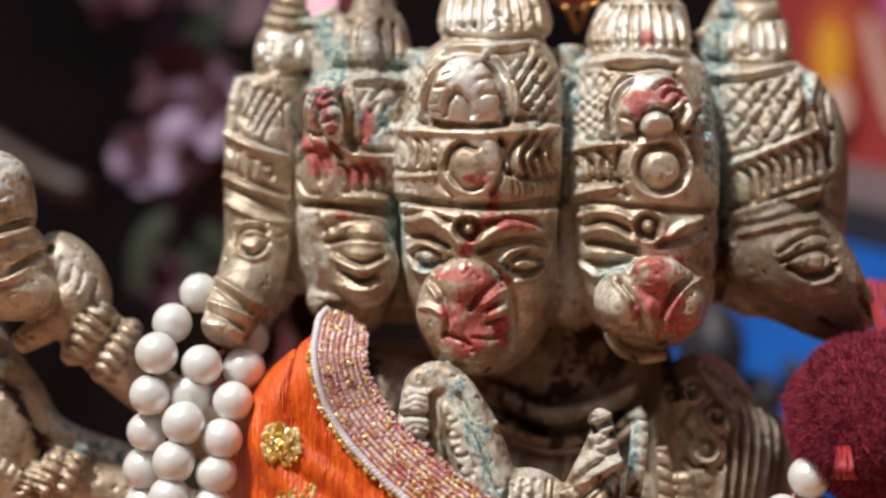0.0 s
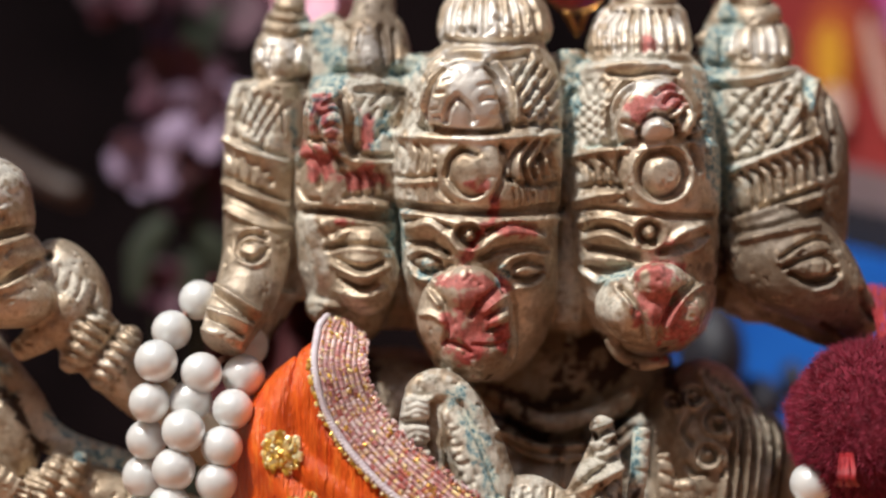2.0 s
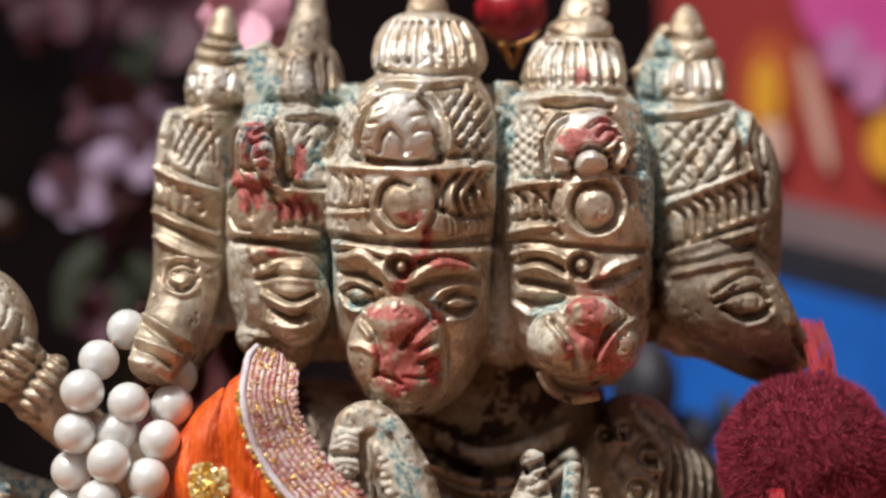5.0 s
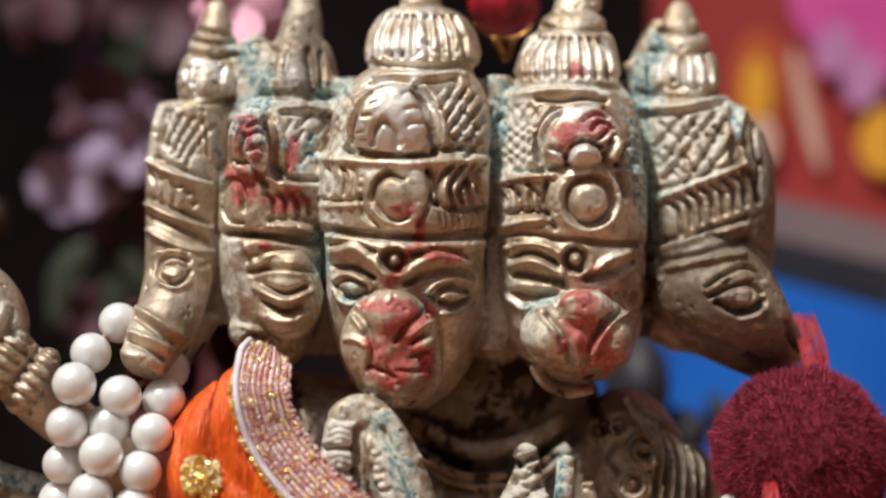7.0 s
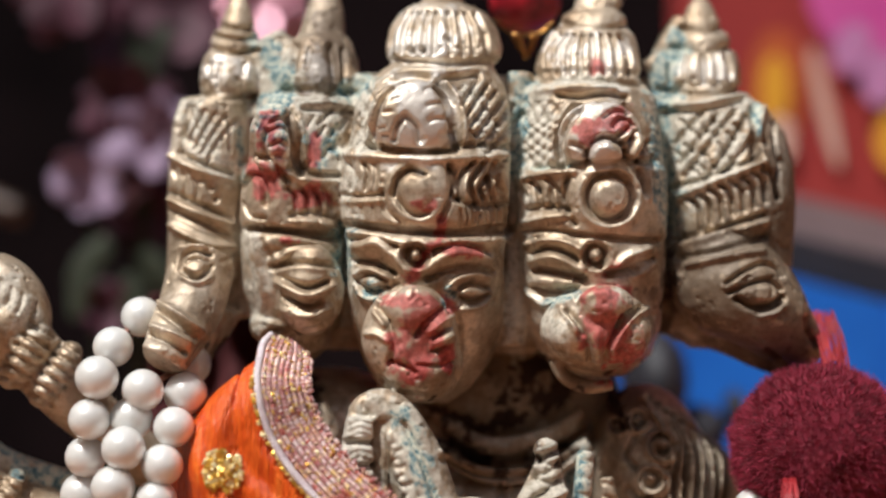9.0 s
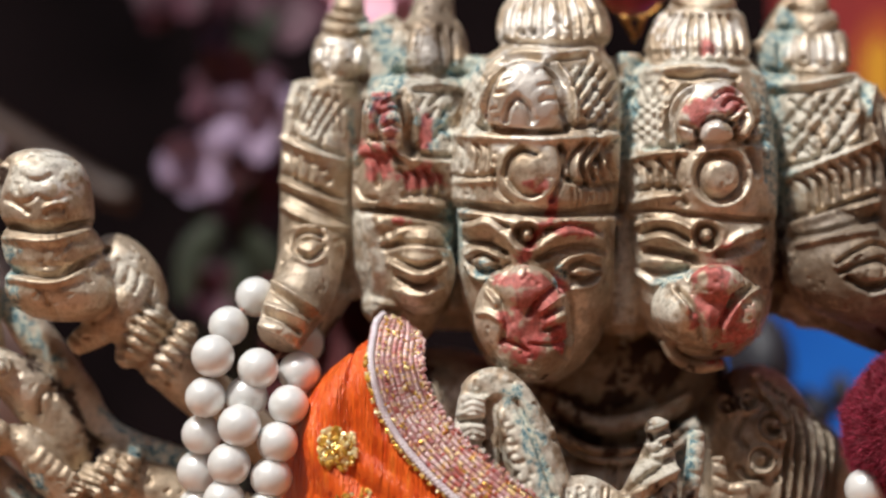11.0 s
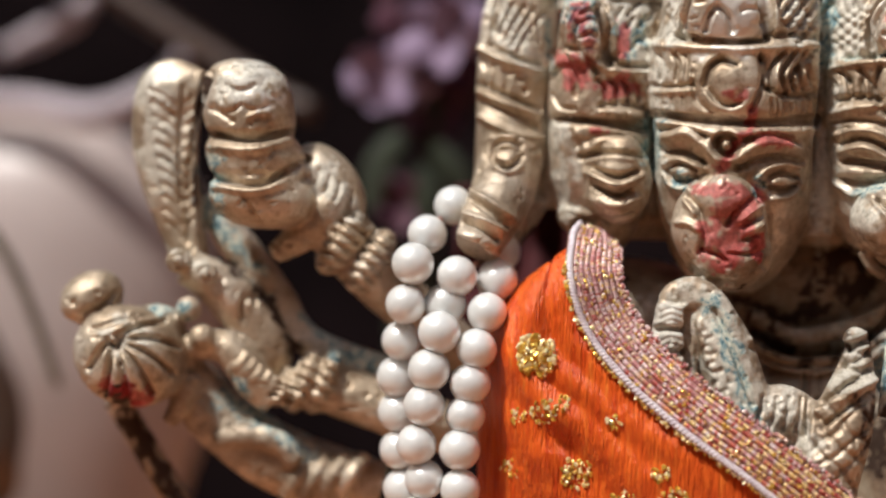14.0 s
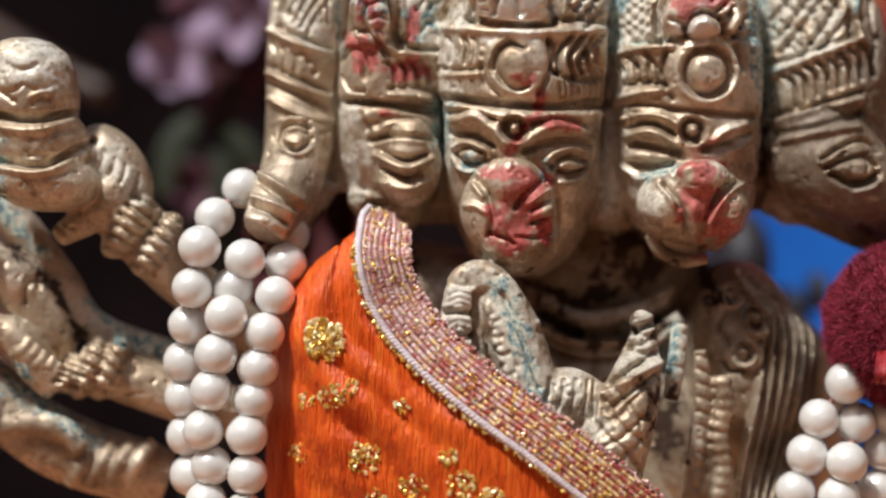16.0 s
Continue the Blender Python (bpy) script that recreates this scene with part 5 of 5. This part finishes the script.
# ---- flowers behind ----
def petal(bm, centre, way, length, width, curl):
    """A thick cupped petal from centre along way."""
    way = way.normalized()
    side = way.cross(Vector((0.2, 1, 0.1))).normalized()
    up = side.cross(way)
    n = 7
    top, low = [], []
    for i in range(n):
        t = i / (n - 1)
        w = width * math.sin(math.pi * (0.12 + 0.82 * t)) ** 0.8
        c = centre + way * length * t + up * curl * length * t * t
        top.append([bm.verts.new(c + side * w * s + up * (0.25 * w * abs(s) + 0.0002)) for s in (-1, -0.5, 0, 0.5, 1)])
        low.append([bm.verts.new(c + side * w * s + up * (0.25 * w * abs(s) - 0.0002)) for s in (-1, -0.5, 0, 0.5, 1)])
    for g, flip in ((top, 0), (low, 1)):
        for a, b_ in zip(g, g[1:]):
            for k in range(4):
                f = (a[k], a[k + 1], b_[k + 1], b_[k])
                bm.faces.new(f[::-1] if flip else f)


def flower(place, size, mats, seed, label, group):
    rg = random.Random(seed)
    fl = thing("flower", place, label, "flower", group)
    for k, m in enumerate(mats):
        for i in range(5):
            a = 2 * math.pi * (i + 0.5 * k) / 5 + rg.uniform(-0.3, 0.3)
            b = bmesh.new()
            petal(b, place + Vector((0, 0.001 * k, 0)), Vector((math.cos(a), -0.35 + 0.3 * k, math.sin(a))), size * rg.uniform(0.8, 1.15), size * 0.42, rg.uniform(-0.3, 0.4))
            under(mesh_object("petal", b, m), fl)
    return fl


def stem(name, pts, mat, r=0.0007):
    b = bmesh.new()
    tube(b, pts, [r] * len(pts), 8, 6)
    return mesh_object(name, b, mat)


G = "artificial flowers behind the idol"
for i, (u, v, s, m) in enumerate(((362, 192, 0.0056, 0), (280, 276, 0.0056, 0), (360, 320, 0.006, 1), (330, 150, 0.006, 1), (385, 250, 0.005, 1), (350, 20, 0.007, 1), (220, -60, 0.007, 1), (300, 505, 0.004, 1), (430, -30, 0.008, 1))):
    flower(at(u, v, 58 + 3 * (i % 3)), s, ([PETAL_MAUVE, PETAL_MAUVE] if m == 0 else [PETAL_DARK, PETAL_DARK]), i,
           "mauve fabric flower in a dark spray" if m == 0 else "dark plum fabric flower in a spray", G)
for i, (u, v, a) in enumerate(((340, 95, 1.0), (370, 110, 2.0), (270, 420, 4.4), (330, 440, 4.9), (300, 380, 4.0), (360, 400, 5.3))):
    lf = thing("leaf", at(u, v, 60), "dull green leaf of the flower spray", "leaf", "leaves of the spray")
    b = bmesh.new()
    petal(b, at(u, v, 60), Vector((math.cos(a), -0.2, math.sin(a))), 0.0075, 0.0018, 0.2)
    under(mesh_object("blade", b, LEAF), lf)
spray = thing("flower_spray", Vector((-0.026, 0.066, 0.0)), "thin green stems of the artificial flower spray", "plant")
for i, (u0, v0) in enumerate(((345, 200), (265, 285), (330, 150))):
    under(stem("stem", [at(u0, v0, 62), at(u0 + 20, v0 + 250, 64), at(330, 1400, 66), Vector((-0.026, 0.066, 0.0))], LEAF), spray)
flower(at(560, -38, 22), 0.0055, [PETAL_PINK, PETAL_PINK], 77, "pale pink fabric flower above the crowns", "pink flowers")

# dark red cloth behind the shoulder
b = bmesh.new()
NS = 30
g = [[b.verts.new(at(380 + 260 * i / NS, 480 + 330 * j / NS, 22 + 1.2 * math.sin(i * 0.7) + 0.8 * math.sin(j * 0.5 + i * 0.2))) for i in range(NS + 1)] for j in range(NS + 1)]
for j in range(NS):
    for i in range(NS):
        b.faces.new((g[j][i], g[j + 1][i], g[j + 1][i + 1], g[j][i + 1]))
rc = tagged(mesh_object("red_cloth", b, DARK_RED), "dark red cloth tucked behind the idol's shoulder", "cloth")
sd = rc.modifiers.new("thick", "SOLIDIFY")
sd.thickness = 0.0008


# ---- framed devotional print, its frame rail and the blue enamel piece ----
def plate(bm, outline, y, thick=0.8):
    """A flat cut-out in plan units."""
    a = [bm.verts.new(at(u, v, y)) for u, v in outline]
    c = [bm.verts.new(at(u, v, y) + Vector((0, thick * MM, 0))) for u, v in outline]
    bm.faces.new(a), bm.faces.new(c[::-1])
    for i in range(len(a)):
        j = (i + 1) % len(a)
        bm.faces.new((a[j], a[i], c[i], c[j]))
    bmesh.ops.recalc_face_normals(bm, faces=bm.faces)


def oval(u, v, ru, rv, turn=0, n=24):
    c, s = math.cos(radians(turn)), math.sin(radians(turn))
    return [(u + c * ru * math.cos(a) - s * rv * math.sin(a), v + s * ru * math.cos(a) + c * rv * math.sin(a)) for a in (2 * math.pi * i / n for i in range(n))]


pr = thing("framed_print", at(1500, 200, 70), "red devotional print with painted flame and lotus in a dark frame", "picture")
b = bmesh.new()
plate(b, [(1285, -500), (2000, -500), (2000, 470), (1285, 320)], 74, 1.5)
under(mesh_object("print", b, PRINT_RED, None, "", False), pr)
for nm, o, y, m, lb in (("flame_glow", oval(1474, 96, 52, 104), 73.6, PRINT_ORANGE, "orange painted glow"), ("flame", oval(1470, 100, 27, 62), 73.0, PRINT_YELLOW, "yellow painted flame"), ("streak", oval(1560, 130, 14, 112, -14), 72.8, PRINT_WHITE, "cream painted streak"),
                        ("streak", oval(1480, 190, 26, 44), 72.6, PRINT_WHITE, "cream painted streak"),
                        ("lotus", oval(1690, -60, 170, 130, 20), 73.0, PRINT_PINK, "magenta painted lotus"), ("lotus_petal", oval(1606, 24, 34, 48, 20), 72.5, PRINT_LILAC, "lilac painted petal"),
                        ("lotus_petal", oval(1660, 76, 36, 50, 10), 72.3, PRINT_LILAC, "lilac painted petal"), ("lotus_heart", oval(1705, 185, 55, 62, 10), 72.4, PRINT_YELLOW, "yellow painted lotus heart")):
    b = bmesh.new()
    plate(b, o, y, 0.1)
    under(mesh_object(nm, b, m, None, lb, False), pr)
b = bmesh.new()
plate(b, [(1180, 215), (2000, 395), (2000, 470), (1180, 290)], 70, 6)
under(mesh_object("frame_lip", b, FRAME_GREY, None, "grey inner lip", False), pr)
b = bmesh.new()
plate(b, [(1180, 288), (2000, 468), (2000, 590), (1180, 360)], 67, 9)
under(mesh_object("frame_rail", b, FRAME_BLACK, None, "black frame rail", False), pr)

blue = thing("enamel_tray", at(1450, 560, 60), "glossy blue enamel tray standing behind the idol", "tray")
b = bmesh.new()
plate(b, [(1150, 340), (2000, 560), (2000, 1500), (1150, 1500)], 63, 3)
under(mesh_object("tray_face", b, BLUE, None, "", False), blue)
b = bmesh.new()
blob(b, 1258, 620, 50, 76, 120, 8)
blob(b, 1335, 705, 52, 70, 60, 6)
blob(b, 1402, 668, 52, 24, 46, 4)
sh = mesh_object("dark_bowl", b, FRAME_BLACK)
tagged(sh, "dark rounded metal bowl behind the idol's shoulder", "bowl")

# ---- pale pink pot, lilac cloth, wooden rod and cord on the other side ----
b = bmesh.new()
lathe(b, [(-330, 340, 60), (-330, 356, 200), (-330, 390, 310), (-328, 470, 420), (-325, 580, 490), (-320, 700, 515), (-320, 840, 490), (-320, 1000, 400), (-320, 1250, 280), (-320, 1690, 240)], 100, 0.6, 64)
tagged(mesh_object("pink_pot", b, PALE_PINK), "pale pink glazed pot behind the idol's arms", "pot")
b = bmesh.new()
bar(b, [(-560, 330), (-380, 330), (-250, 350), (-140, 300), (-70, 220)], [90, 86, 82, 84, 86], [34, 34, 40, 30, 14], 16, 8)
bar(b, [(-420, 240), (-300, 180), (-240, 120)], [90, 90, 92], [20, 34, 16], 16, 8)
tagged(mesh_object("lilac_cloth", b, LILAC), "crumpled lilac cloth on top of the pot", "cloth")
b = bmesh.new()
bar(b, [(-460, -30), (-200, 140), (60, 300), (150, 340)], [84, 80, 76, 74], [30, 34, 34, 30], 16, 6)
tagged(mesh_object("wooden_rod", b, WOOD), "brown wooden rod leaning behind the idol", "rod")
b = bmesh.new()
bar(b, [(-540, 480), (-440, 600), (-380, 720), (-330, 850)], [40, 42, 44, 46], [12, 13, 12, 12], 12, 8)
tagged(mesh_object("olive_cord", b, OLIVE), "thick olive twisted cord in front of the pot", "cord")
# brown bulk added where the pot's lower left turns dark
b = bmesh.new()
blob(b, -545, 870, 62, 185, 330, 9, -24, 48, 36)
for v in b.verts:
    v.co.y += 0.0016 * math.sin(v.co.x * 900 + v.co.z * 500) + 0.0012 * noise.noise(v.co * 120)
blob(b, -560, 1500, 64, 260, 420, 12)
tagged(mesh_object("brown_bulk", b, BROWN_BULK), "olive-brown bulk added beside the pot for its darker lower left", "cloth")
